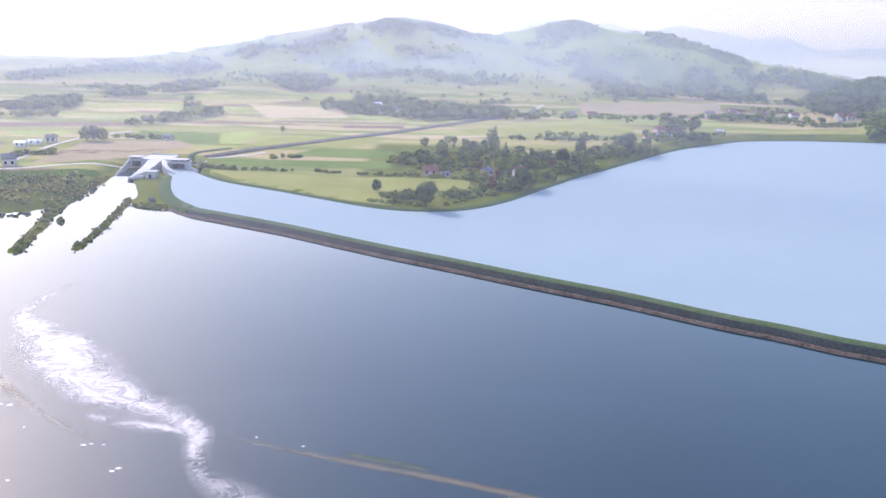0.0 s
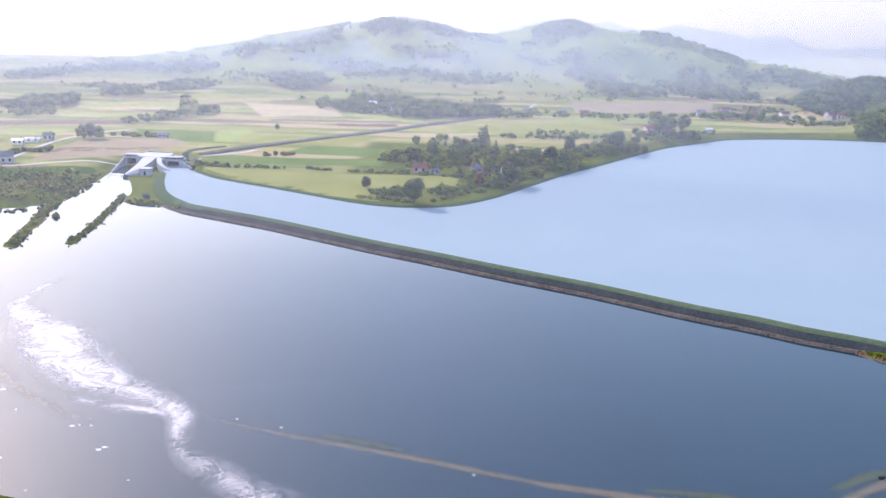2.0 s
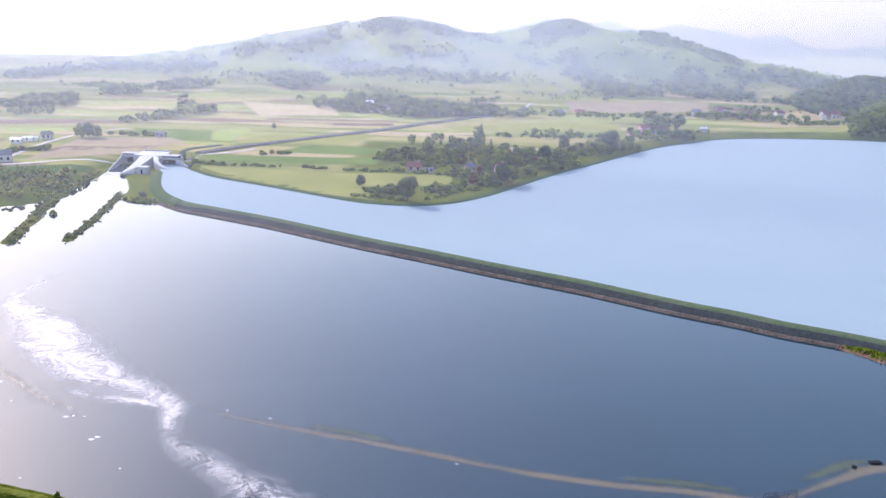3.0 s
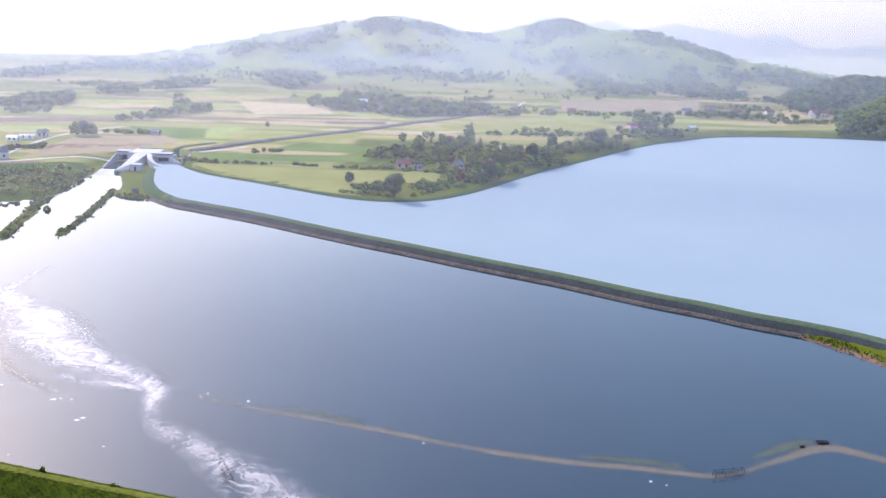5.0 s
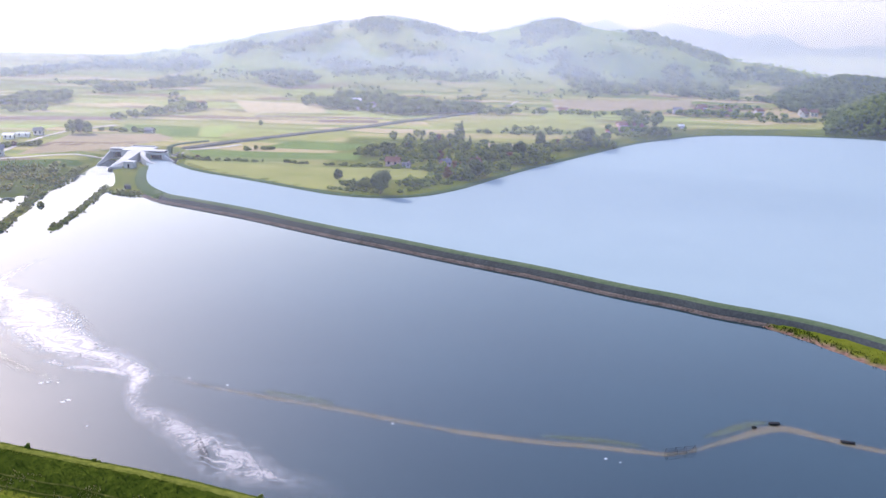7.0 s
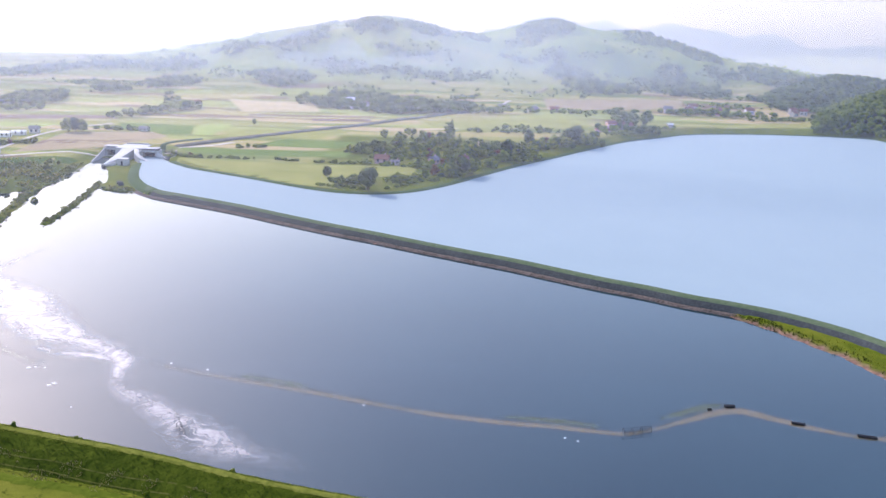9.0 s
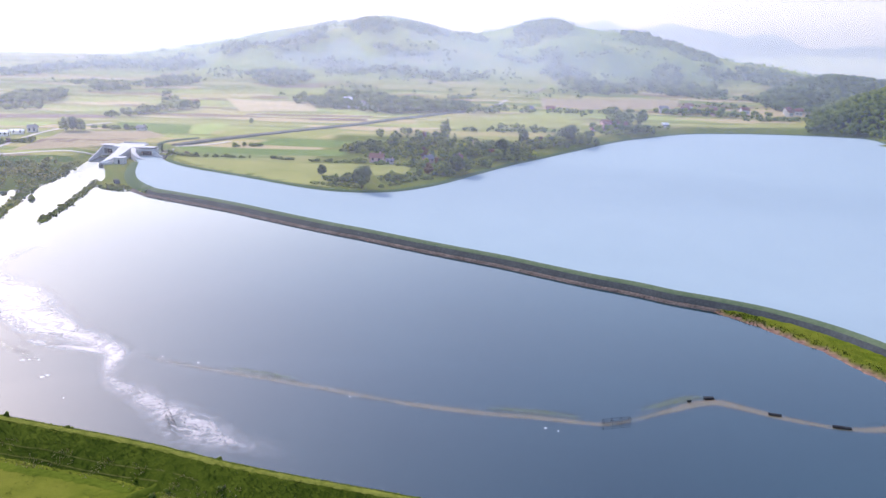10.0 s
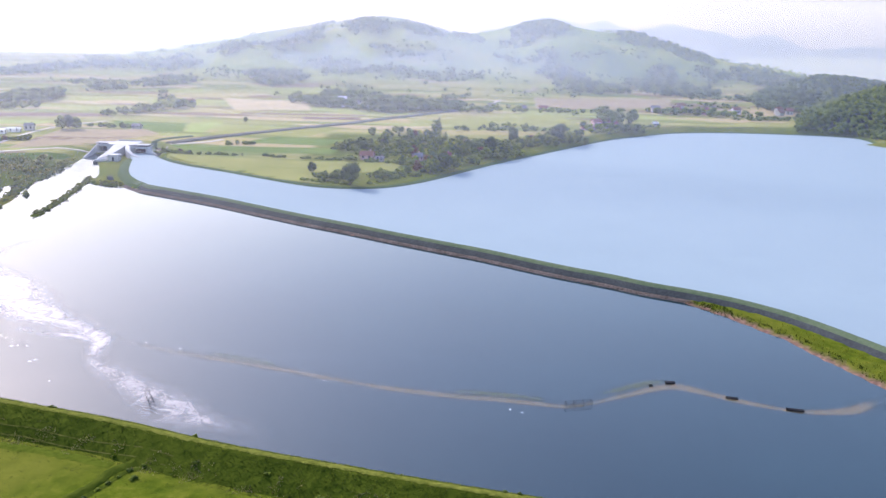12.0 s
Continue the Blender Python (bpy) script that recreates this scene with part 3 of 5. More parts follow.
# trees that stand out
for kind, x, y, h, wide in [
    ("dense", -7.6, 333.0, 12.0, 0.92), ("dense", -30.2, 363, 5.8, 0.9), ("round", -21, 343, 5.6, 0.9), ("fir", 30, 522, 11, 1.1), ("tall", 27.6, 524, 9, 1.2), ("dense", 109.9, 507, 13.2, 0.95), ("round", 104, 509, 7.5, 1.0),
    ("dense", 35.7, 381, 11, 0.85), ("round", 40.5, 386, 9.2, 0.9), ("tall", 28.9, 394.9, 7.7, 1.4), ("dense", 61.2, 437, 11.5, 0.75), ("dense", 78.3, 485, 11.5, 0.7), ("rusty", 56.2, 427.5, 7.8, 1.1), ("tall", 152.7, 584, 17.5, 1.2),
    ("tall", 157, 588, 14, 1.2), ("round", 165, 600, 12.5, 0.9), ("tall", 169, 604, 14, 1.2), ("round", 180, 612, 13.5, 0.9), ("round", -107.5, 546.1, 4.6, 0.9), ("round", 1.1, 518.3, 5.8, 1.0),
    ("tall", -193, 628, 13.5, 1.2), ("tall", -187.5, 630, 10.5, 1.3), ("round", -13.5, 438.3, 8.7, 1.0), ("rusty", 14.6, 487.3, 7.7, 1.0), ("round", 255.2, 695.1, 9, 0.9), ("round", 4.7, 521.5, 4.5, 1.2),
    ("round", -142, 300, 3.4, 1.0), ("round", -207.5, 479, 9.5, 1.0), ("dense", -203, 480, 10, 0.8), ("round", -199, 481, 9.0, 1.0), ("tall", 90.9, 478.8, 7.3, 1.2), ("rusty", 26, 400.6, 6, 1.0), ("round", -12.1, 346.6, 5.6, 1.1)]:
    plant(kind, x, y, h, wide)

# rows and belts: outline points, width, heights, trees, share of bushes
BELTS = [
    ([(-31.8, 339.3), (-19.7, 337.1), (-9.3, 337.4)], 5.7, 1.9, 3.4, 14, 0.9), ([(1, 340.2), (10.4, 353.6), (23.5, 363.2)], 4.7, 1.9, 3.8, 13, 0.9), ([(-27, 351.1), (-15.8, 351.4), (3.9, 358.5), (18.8, 377.3), (38.2, 387.8)], 8.4, 2.3, 5.1, 36, 0.7),
    ([(23.5, 370.7), (38.2, 392.7), (57.2, 422.7), (77.8, 451.4)], 11.1, 4.1, 7.4, 34, 0.25), ([(-28.1, 439.5), (-14.4, 438.3), (3.8, 436.5), (19.4, 432.1)], 8.2, 3.7, 6.4, 30, 0.3), ([(-15.2, 458.1), (3.8, 456.4), (25.6, 460.2)], 14.5, 3.6, 6.4, 28, 0.25),
    ([(-2.5, 489.8), (17.3, 489.7), (37.1, 488.8)], 23.4, 4.1, 6.8, 30, 0.2), ([(24, 425), (42.3, 436), (62.3, 447)], 13.8, 4.1, 7.8, 26, 0.2), ([(34.8, 452.5), (54.7, 465.8), (71, 468.7)], 14.5, 4.1, 7.3, 26, 0.2),
    ([(-14.6, 406.8), (3.8, 397.5), (17.7, 402.8)], 9.3, 2.3, 5.1, 16, 0.6), ([(66.6, 461.4), (88.9, 482.6), (107.6, 495.7), (125.9, 518)], 12.7, 3.6, 6.8, 38, 0.25), ([(85.8, 498.9), (104.6, 507.2), (127.2, 530.3)], 12.6, 3.6, 6.3, 22, 0.3),
    ([(42.8, 542.5), (63.2, 541.7), (93.4, 548), (131.1, 567.3)], 3.6, 2.2, 4, 36, 0.7), ([(61.2, 554.4), (80.6, 561), (102.9, 558.1)], 7.1, 3.1, 5.3, 14, 0.3), ([(141.9, 565.5), (162.2, 570.7), (180.5, 580.3)], 10.6, 5.3, 8.9, 12, 0.0),
    ([(142.6, 550.5), (171.5, 580), (196.8, 604.5)], 8, 1.8, 3.5, 40, 0.9), ([(-107.9, 404.2), (-88.8, 404.8), (-63.2, 406.3), (-37.6, 402.9), (-18.3, 401.8)], 3.2, 1.8, 3.1, 44, 0.95), ([(-124.9, 411), (-117.8, 408.8), (-108.8, 405.8)], 4.6, 2.3, 3.7, 12, 0.8),
    ([(-93.2, 441.5), (-86.9, 440.9), (-80.4, 445.9)], 3.6, 2.3, 4.1, 9, 0.5), ([(-199.8, 496.4), (-190, 498.3), (-165.6, 496)], 5.3, 2.2, 4.4, 16, 0.6), ([(-214.5, 548.9), (-201, 558.2), (-192.2, 589.6)], 8.7, 4.3, 6.9, 20, 0.2),
    ([(-188.7, 590.5), (-184.2, 609.2), (-169, 624.6)], 8.5, 5.1, 8.5, 18, 0.1), ([(-306.1, 569.6), (-288.8, 574.5), (-274.4, 585.1)], 6.9, 4.3, 6.9, 16, 0.3), ([(49, 653), (72, 663.1), (100.8, 678.2)], 6.8, 4.3, 6.8, 18, 0.2),
    ([(110.2, 677.2), (142.7, 681.3), (172.5, 689.5)], 5.1, 3.4, 6, 16, 0.3), ([(227.1, 699.5), (254.9, 699.3), (276.3, 693.3), (307.1, 700.8)], 13.7, 4.3, 7.7, 26, 0.2), ([(215.2, 708.6), (243.7, 708.4), (272.4, 707.6)], 10.2, 4.3, 7.7, 14, 0.2),
    ([(276.6, 670.9), (300.2, 672.6), (337.7, 686.1)], 4.3, 3, 4.8, 26, 0.5), ([(-183.4, 334.6), (-172, 339.9), (-160.6, 346.9), (-154.5, 358.7)], 11.2, 1.7, 3, 34, 1.0), ([(-179.6, 319.6), (-164.6, 324.2), (-157.6, 332.8)], 7.5, 1.4, 2.8, 20, 1.0),
    ([(-187.8, 352.9), (-174.5, 361.5), (-162.2, 370.1)], 13, 1.7, 3.3, 22, 1.0), ([(-220.5, 422.7), (-213.9, 427.7), (-208.1, 434.2)], 7.2, 2.7, 5.4, 10, 0.4), ([(-127.2, 331), (-120.8, 327), (-107.9, 323.1), (-98.8, 317.4)], 2.8, 1.1, 2.3, 20, 1.0),
    ([(-155.5, 376), (-151.9, 337.1), (-150.2, 314.4), (-142.4, 282), (-136.9, 257.7)], 2.4, 0.9, 2.2, 30, 1.0), ([(-132.4, 340.1), (-127.8, 316.6), (-123.9, 298), (-119.6, 261.6)], 1.6, 0.6, 1.5, 20, 1.0),
    ([(18.6, 411.8), (9.3, 419.7), (-9, 423.2)], 11, 2.3, 4.6, 12, 0.6)]
FAR_BELTS = []
for pts, wide, h0, h1, count, bushes in BELTS:
    line = smooth_line(pts, 1.0)
    if min(q[1] for q in pts) > 541 or (bushes == 1.0 and wide > 6):
        FAR_BELTS.append((line, wide, h0, h1, count))
        continue
    for _ in range(count):
        x, y = line[tree_rng.randint(len(line))] + tree_rng.uniform(-0.5, 0.5, 2) * wide
        h = tree_rng.uniform(h0, h1)
        if tree_rng.rand() < bushes:
            plant("bush", x, y, h * 0.85, tree_rng.uniform(0.9, 1.5), "hedges and scrub")
        else:
            plant(("round", "round", "tall", "round", "fir", "rusty")[int(tree_rng.choice(6, p=[0.34, 0.26, 0.2, 0.1, 0.06, 0.04]))], x, y, h, tree_rng.uniform(0.85, 1.25))


def wood_stuff(name, places, heights, rng, mat, label, per=3):
    """Far woods: each crown a few joined clumps."""
    n = len(places)
    z = ground_height(places[:, 0], places[:, 1])
    cs, rs = [], []
    for k in range(per):
        off = rng.normal(size=(n, 2)) * heights[:, None] * 0.2
        cs.append(np.column_stack([places + off, z + heights * rng.uniform(0.25, 0.75, n)]))
        rs.append(heights * rng.uniform(0.24, 0.4, n))
    v, f = clumps(np.concatenate(cs), np.concatenate(rs), rng, rough=0.3)
    ob = mesh_object(name, v, f, mat)
    return tagged(ob, label, "woods", kind="stuff")


# woods on the hills: place, reach across and along the view, thickness
WOODS = [
    ("slope_woods", [(170, 1234, 47, 44, 1), (155, 1047, 21, 17, 1), (166, 975, 29, 61, 0.8), (191, 886, 41, 55, 1), (290, 926, 54, 63, 1), (299, 1013, 18, 43, 1), (374, 1044, 25, 22, 0.8), (427, 1058, 26, 59, 1), (459, 1019, 33, 90, 1), (317, 1239, 33, 63, 0.5), (370, 1172, 37, 87, 0.5), (130, 1192, 29, 14, 0.6), (112, 1033, 26, 8, 0.8), (218, 1054, 30, 8, 0.3), (61, 1200, 25, 45, 0.8)],
     5.0, 8.5, LEAF_DARK, "dark woods on the crest and flanks of the eastern hill"),
    ("slope_woods", [(-73, 1084, 37, 46, 0.8), (-6, 1118, 36, 44, 0.7), (-224, 1015, 33, 88, 0.7), (-167, 1038, 42, 76, 0.6), (-144, 840, 34, 44, 1), (-100, 953, 32, 16, 0.6), (-32, 995, 43, 11, 0.6), (-247, 796, 29, 29, 1), (-287, 744, 19, 20, 1), (-308, 643, 23, 46, 1), (-374, 949, 47, 46, 0.6), (-280, 910, 39, 31, 0.6), (-426, 894, 35, 51, 0.6), (-44, 914, 71, 32, 0.4), (44, 915, 33, 43, 0.3)],
     5.0, 8.0, LEAF_DARK, "hazy woods on the western hillsides")]


def scatter_far():
    rng = np.random.RandomState(5)
    # the two wooded hills by the reservoir's far end
    x, y = rng.uniform(295, 660, 15000), rng.uniform(560, 960, 15000)
    _, wood = upland(x, y)
    keep = (wood > 1.2) & (land_split(x, y)[1] < -5)
    p = np.column_stack([x, y])[keep]
    near = p[:, 1] < 745
    wood_stuff("hill_woods", p[near], rng.uniform(4.0, 7.5, near.sum()), rng, LEAF, "dense green broadleaf wood covering a low hill", 2)
    far = p[~near]
    wood_stuff("hill_woods", far, rng.uniform(5.0, 9.0, len(far)), rng, LEAF_DARK, "dark broadleaf wood on the hill behind", 2)
    # woods on the far slopes, patch by patch
    for name, patches, low, tall, mat, label in WOODS:
        q = []
        for px, py, rx, ry, thick in patches:
            n = int(0.15 * thick * rx * ry)
            a, r = rng.uniform(0, 6.283, n), rng.uniform(0, 1, n) ** 0.5
            x, y = px + rx * r * np.cos(a), py + ry * r * np.sin(a)
            edge = waves(x, y, 45.0, 61)
            q.append(np.column_stack([x, y])[r + 0.45 * edge < 0.95])
        q = np.concatenate(q)
        wood_stuff(name, q, rng.uniform(low, tall, len(q)), rng, mat, label, 2)
    # loose trees and hedges on the hillside meadows
    x, y = rng.uniform(-700, 700, 26000), rng.uniform(760, 1330, 26000)
    up, wood = upland(x, y)
    n = waves(x * 0.5, y, 90.0, 62) + 0.6 * waves(x, y, 30.0, 63)
    keep = (up > 3) & (n > 0.45) & (np.abs(x - 15) < (y + 30) * 0.62) & (wood < 1)
    p = np.column_stack([x, y])[keep][:1300]
    wood_stuff("slope_trees", p, rng.uniform(2.5, 5.5, len(p)), rng, LEAF, "loose trees and hedges on the hazy hillsides", 2)
    # hedges and copses of the plain
    x, y = rng.uniform(-460, 400, 30000), rng.uniform(590, 860, 30000)
    up, wood = upland(x, y)
    n = waves(x * 0.35, y * 1.6, 130.0, 71)
    _, res = land_split(x, y)
    keep = (res < -14) & (n > 0.55) & (np.abs(x - 15) < (y + 30) * 0.62) & (wood < 1) & (rng.rand(len(x)) < 0.35)
    p = np.column_stack([x, y])[keep][:1700]
    wood_stuff("far_hedges", p, rng.uniform(2.2, 5.5, len(p)), rng, LEAF, "hedges and copses between the far fields", 2)
    for line, wide, h0, h1, count in FAR_BELTS:
        q = line[rng.randint(0, len(line), int(count * 1.2))] + rng.uniform(-0.5, 0.5, (int(count * 1.2), 2)) * wide
        wood_stuff("hedgerow", q, rng.uniform(h0, h1, len(q)), rng, LEAF_OLIVE if line[0, 0] < -150 and line[0, 1] < 400 else LEAF if wide > 4 else LEAF_DARK, "uneven hedgerow of bushes and small trees", 3)
    # undergrowth that closes the wood by the reservoir
    q = []
    for pts, w, c in (([(-28.1, 440.3), (-14.4, 439.9), (3.8, 438.9), (19.4, 434.5)], 8, 26), ([(-15.2, 459.7), (3.8, 458.7), (25.6, 461.8)], 14, 30), ([(-2.5, 491.4), (17.3, 491.2), (37.1, 490.3)], 30, 22), ([(25.8, 428.3), (42.3, 439.2), (62.3, 450.2)], 14, 16), ([(34.8, 454.9), (54.6, 468.2), (71, 471.8)], 18, 16),
                      ([(66.6, 464.6), (88.9, 485.8), (107.5, 498.8), (125.8, 521)], 14, 45), ([(85.7, 501.2), (104.5, 509.6), (127.1, 533.3)], 16, 30), ([(23.4, 373.3), (38.2, 395.2), (57.2, 425.1), (77.8, 453.8)], 10, 40), ([(-25.1, 352), (-15.8, 353), (3.9, 360.2), (18.8, 379), (38.2, 389.4)], 6, 50), ([(133.5, 552.5), (150.7, 568.1), (176.7, 583.1)], 12, 40)):
        line = smooth_line(pts, 2.0)
        q.append(line[rng.randint(0, len(line), c)] + rng.uniform(-0.5, 0.5, (c, 2)) * w)
    q = np.concatenate(q)[::4]
    wood_stuff("undergrowth", q, rng.uniform(1.6, 4.2, len(q)), rng, LEAF, "dense leafy undergrowth between the trees", 4)
    # low scrub on the spits and the western shore
    q = []
    for pts, w, c in (([(-161.3, 389), (-152.7, 320.3), (-142.4, 282), (-136.9, 256.8)], 4.5, 330), ([(-132.3, 341.8), (-123.9, 298), (-119.7, 260.7)], 3.2, 220), ([(-130.7, 335.1), (-121.7, 329.5), (-108.8, 326.4), (-97.8, 318.2)], 3.0, 130), ([(-198.1, 365), (-176.1, 348.9), (-159.9, 342.7)], 46, 520)):
        line = smooth_line(pts, 1.0)
        q.append(line[rng.randint(0, len(line), c)] + rng.uniform(-0.5, 0.5, (c, 2)) * w)
    q = np.concatenate(q)
    lake, res = land_split(q[:, 0], q[:, 1])
    q = q[(lake < -0.2) & (res < -6)]
    wood_stuff("shore_scrub", q, rng.uniform(0.4, 1.4, len(q)), rng, LEAF_OLIVE, "low olive scrub and reeds along the western shore", 2)
    # the belt of wood round the village
    p = []
    for pts, w, c in (([(-89, 696.6), (-66.3, 670.4), (-39.5, 664.6), (-21.9, 648)], 26, 130), ([(-68.4, 726.2), (-33.8, 713.1), (4.5, 688.5), (32.5, 680.1)], 40, 230), ([(-21.1, 636.1), (4.6, 650.5), (26.7, 659.8), (46.7, 692.3)], 14, 120), ([(335.9, 848.9), (355.9, 827.3), (367.6, 805.6)], 20, 30)):
        line = smooth_line(pts, 2.0)
        p.append(line[rng.randint(0, len(line), c)] + rng.uniform(-0.5, 0.5, (c, 2)) * w)
    p = np.concatenate(p)
    wood_stuff("village_wood", p, rng.uniform(5, 9, len(p)), rng, LEAF_DARK, "belt of tall trees hiding the village", 3)


scatter_far()


# ---- fields, roads and the railway on the plain ----
def drape(name, outline, mat, lift=0.12, parent=None, cell=6.0):
    """A thin sheet over the ground inside an outline."""
    poly = np.array(outline, float)
    xs = np.arange(poly[:, 0].min(), poly[:, 0].max() + cell, cell)
    ys = np.arange(poly[:, 1].min(), poly[:, 1].max() + cell, cell)
    bm = bmesh.new()
    f = bm.faces.new([bm.verts.new((x, y, 0)) for x, y in poly])
    for axis, cuts in ((0, xs), (1, ys)):
        for c in cuts:
            co, no = ((c, 0, 0), (1, 0, 0)) if axis == 0 else ((0, c, 0), (0, 1, 0))
            bmesh.ops.bisect_plane(bm, geom=bm.verts[:] + bm.edges[:] + bm.faces[:], plane_co=co, plane_no=no)
    z = ground_height(np.array([v.co.x for v in bm.verts]), np.array([v.co.y for v in bm.verts]))
    for v, h in zip(bm.verts, z):
        v.co.z = h + lift
    bm.normal_update()
    for f in bm.faces:
        if f.normal.z < 0:
            f.normal_flip()
    return part(name, bm, mat, parent)


def strip(name, pts, width, mat, lift=0.2, rise=0.0, parent=None, spacing=4.0):
    line = smooth_line(pts, spacing)
    t = np.gradient(line, axis=0)
    t /= np.linalg.norm(t, axis=1)[:, None]
    n = np.stack([t[:, 1], -t[:, 0]], 1)
    rows = []
    base = ground_height(line[:, 0], line[:, 1])
    for k, h in ((-0.5 - rise / width * 1.5, -0.3), (-0.5, rise + lift), (0.5, rise + lift), (0.5 + rise / width * 1.5, -0.3)):
        p = line + n * width * k
        rows.append(np.column_stack([p, base + h]))
    v = np.stack(rows).reshape(-1, 3)
    return mesh_object(name, v, grid_faces(4, len(line))[:, ::-1], mat, parent, smooth=False)


def crop(name, dark, light):
    m, nt, b = material(name, 0.95, 0.02)
    fine = noise_tex(nt, position(nt, (0.03, 0.9, 0.3), 6), 1.0, 4)
    broad = noise_tex(nt, position(nt), 0.05, 4)
    f = maths(nt, "ADD", maths(nt, "MULTIPLY", fine, 0.55), maths(nt, "MULTIPLY", broad, 0.45))
    nt.links.new(ramp(nt, f, [(0.35, dark), (0.65, light)]), b.inputs["Base Color"])
    bump(nt, b, fine, 0.5, 0.2)
    return m


HAY = crop("mown_hay_meadow", (0.185, 0.20, 0.045), (0.275, 0.28, 0.08))
SOIL = crop("ploughed_soil", (0.125, 0.09, 0.065), (0.19, 0.14, 0.10))
STUBBLE = crop("straw_stubble", (0.32, 0.27, 0.15), (0.42, 0.36, 0.21))
CLOVER = crop("green_clover", (0.08, 0.14, 0.025), (0.14, 0.20, 0.04))
LIME = crop("young_bright_crop", (0.21, 0.27, 0.07), (0.30, 0.36, 0.10))
DEEP = crop("dark_green_crop", (0.028, 0.07, 0.004), (0.06, 0.105, 0.010))
TAN = crop("dry_tan_field", (0.25, 0.205, 0.125), (0.33, 0.27, 0.17))
FIELDS = [
    (HAY, [(-114.4, 400.8), (-40.4, 396.3), (3.8, 397.5), (12.2, 393.7), (10.4, 374.6), (-16.7, 359.7), (-22, 333), (-29.5, 335), (-45.5, 343.5), (-72.5, 361), (-103, 380.5), (-112, 391)], "bright mown hay meadow beside the reservoir"),
    (TAN, [(-202.3, 400), (-207.1, 477.8), (-157.9, 493.2), (-143.8, 473.7), (-162.9, 428.4)], "dry brown field beyond the sluice"),
    (SOIL, [(-204, 429.5), (-206.5, 445.2), (-154.3, 457.8), (-154.9, 446.8)], "strip of bare ploughed soil"),
    (STUBBLE, [(46.9, 499.9), (76.8, 497), (71.8, 477.4), (46.3, 476.6)], "pale stubble field among the trees"),
    (CLOVER, [(-124.1, 433.5), (-91.6, 432.8), (-26.2, 442.7), (-28.2, 420.2), (-64.8, 415.2), (-111.2, 415.5)], "green clover field behind a hedge"),
    (SOIL, [(-73.4, 586.9), (-31, 594.3), (-29.4, 579.1), (-71.2, 572.5)], "narrow ploughed brown strip"),
    (SOIL, [(-123.7, 597.3), (-29, 611.7), (-27.4, 603.1), (-120.7, 588.1)], "long narrow ploughed strip"),
    (LIME, [(-141.4, 527.1), (-128.6, 540.9), (-120, 537.5), (-120.3, 485.2), (-131.8, 484.9)], "bright lime green young crop"),
    (HAY, [(4.6, 589.9), (127.7, 649.2), (138.8, 595), (66.2, 570.2), (16.1, 560.9)], "yellowish hay field"),
    (TAN, [(118.9, 782.6), (263.5, 814.7), (239.4, 740.8), (114.3, 706.9)], "dry pinkish tan field"),
    (DEEP, [(-205.4, 378), (-173.8, 392.7), (-164.3, 401.1), (-163.4, 382.4), (-188.9, 348.6)], "dark green field by the channel"),
    (SOIL, [(-293.3, 544.6), (-213.3, 565), (-202.5, 547.9), (-279, 523)], "ploughed brown strip in the west"),
    (HAY, [(196.8, 619.1), (287.7, 646.4), (296.4, 630.2), (229.9, 615.2)], "yellow-green meadow behind the reservoir"),
    (STUBBLE, [(-166.9, 705.2), (-88.3, 691.9), (-74.1, 629.8), (-131.6, 611.9)], "pale yellow stubble field"),
    (CLOVER, [(-194.3, 528.2), (-143.1, 527), (-133.5, 486.4), (-150.4, 484.3), (-184.6, 502.2)], "green field with strip edges"),
    (HAY, [(-117.9, 479.1), (-53.6, 485.1), (-35.2, 527.7), (-105.9, 517.7)], "meadow along the railway"),
    (CLOVER, [(-86.7, 448.9), (-36.1, 448.8), (-26.8, 474.3), (-71.5, 480.6)], "clover meadow in the valley"),
    (LIME, [(-264.7, 489.7), (-231.3, 494.6), (-226.4, 513.6), (-263.1, 508.6)], "light green strip field"),
    (STUBBLE, [(-26.2, 543.1), (35.5, 560.2), (32, 551.1), (-22.8, 534.2)], "pale stubble strip"),
]
for mat, outline, label in FIELDS:
    tagged(drape("field", outline, mat), label, "field", kind="structure")

tagged(strip("railway_embankment", [(-129.6, 430.1), (-107.7, 463.9), (-78.1, 503.5), (-53.6, 533.9), (-33.9, 560.6), (-11.9, 592.9), (13.2, 625.5), (40.4, 662.4), (65.4, 693.1), (75.7, 724)], 5.5, ROAD, 0.1, 0.8), "long grey road embankment crossing the plain", "road", kind="structure")
tagged(strip("road_gravel", [(-275.9, 354.8), (-208.7, 383.6), (-185, 402.1), (-159.9, 416.5), (-136, 426.8), (-109.3, 444.2), (-99.9, 457.9)], 3.0, TRACK), "pale gravel road leading to the sluice", "road", kind="structure")
tagged(strip("road_farm", [(-211.6, 394.1), (-216.3, 432.4), (-217.8, 462.1), (-212.1, 495.3), (-197.3, 522.1)], 2.4, TRACK), "pale farm track between houses", "road", kind="structure")
tagged(strip("turf_bank", [(-129.9, 423.7), (-134.8, 435.6), (-135.1, 449), (-128.4, 459.4), (-121, 466.6)], 2.0, TURF, 0.1, 0.6), "thin turf bank curving behind the sluice", "embankment", kind="structure")
tagged(strip("road_cutting", [(75.7, 724), (81.7, 747.6), (85, 757)], 1.8, TRACK, 0.1, 0.3), "white fresh cutting of the new road", "road", kind="structure")
tagged(strip("road_quarry", [(104.6, 810.1), (121.1, 831.7), (127.8, 849.9)], 4.0, TAN, 0.2, 0.6), "bare reddish road cutting on the slope", "road", kind="structure")

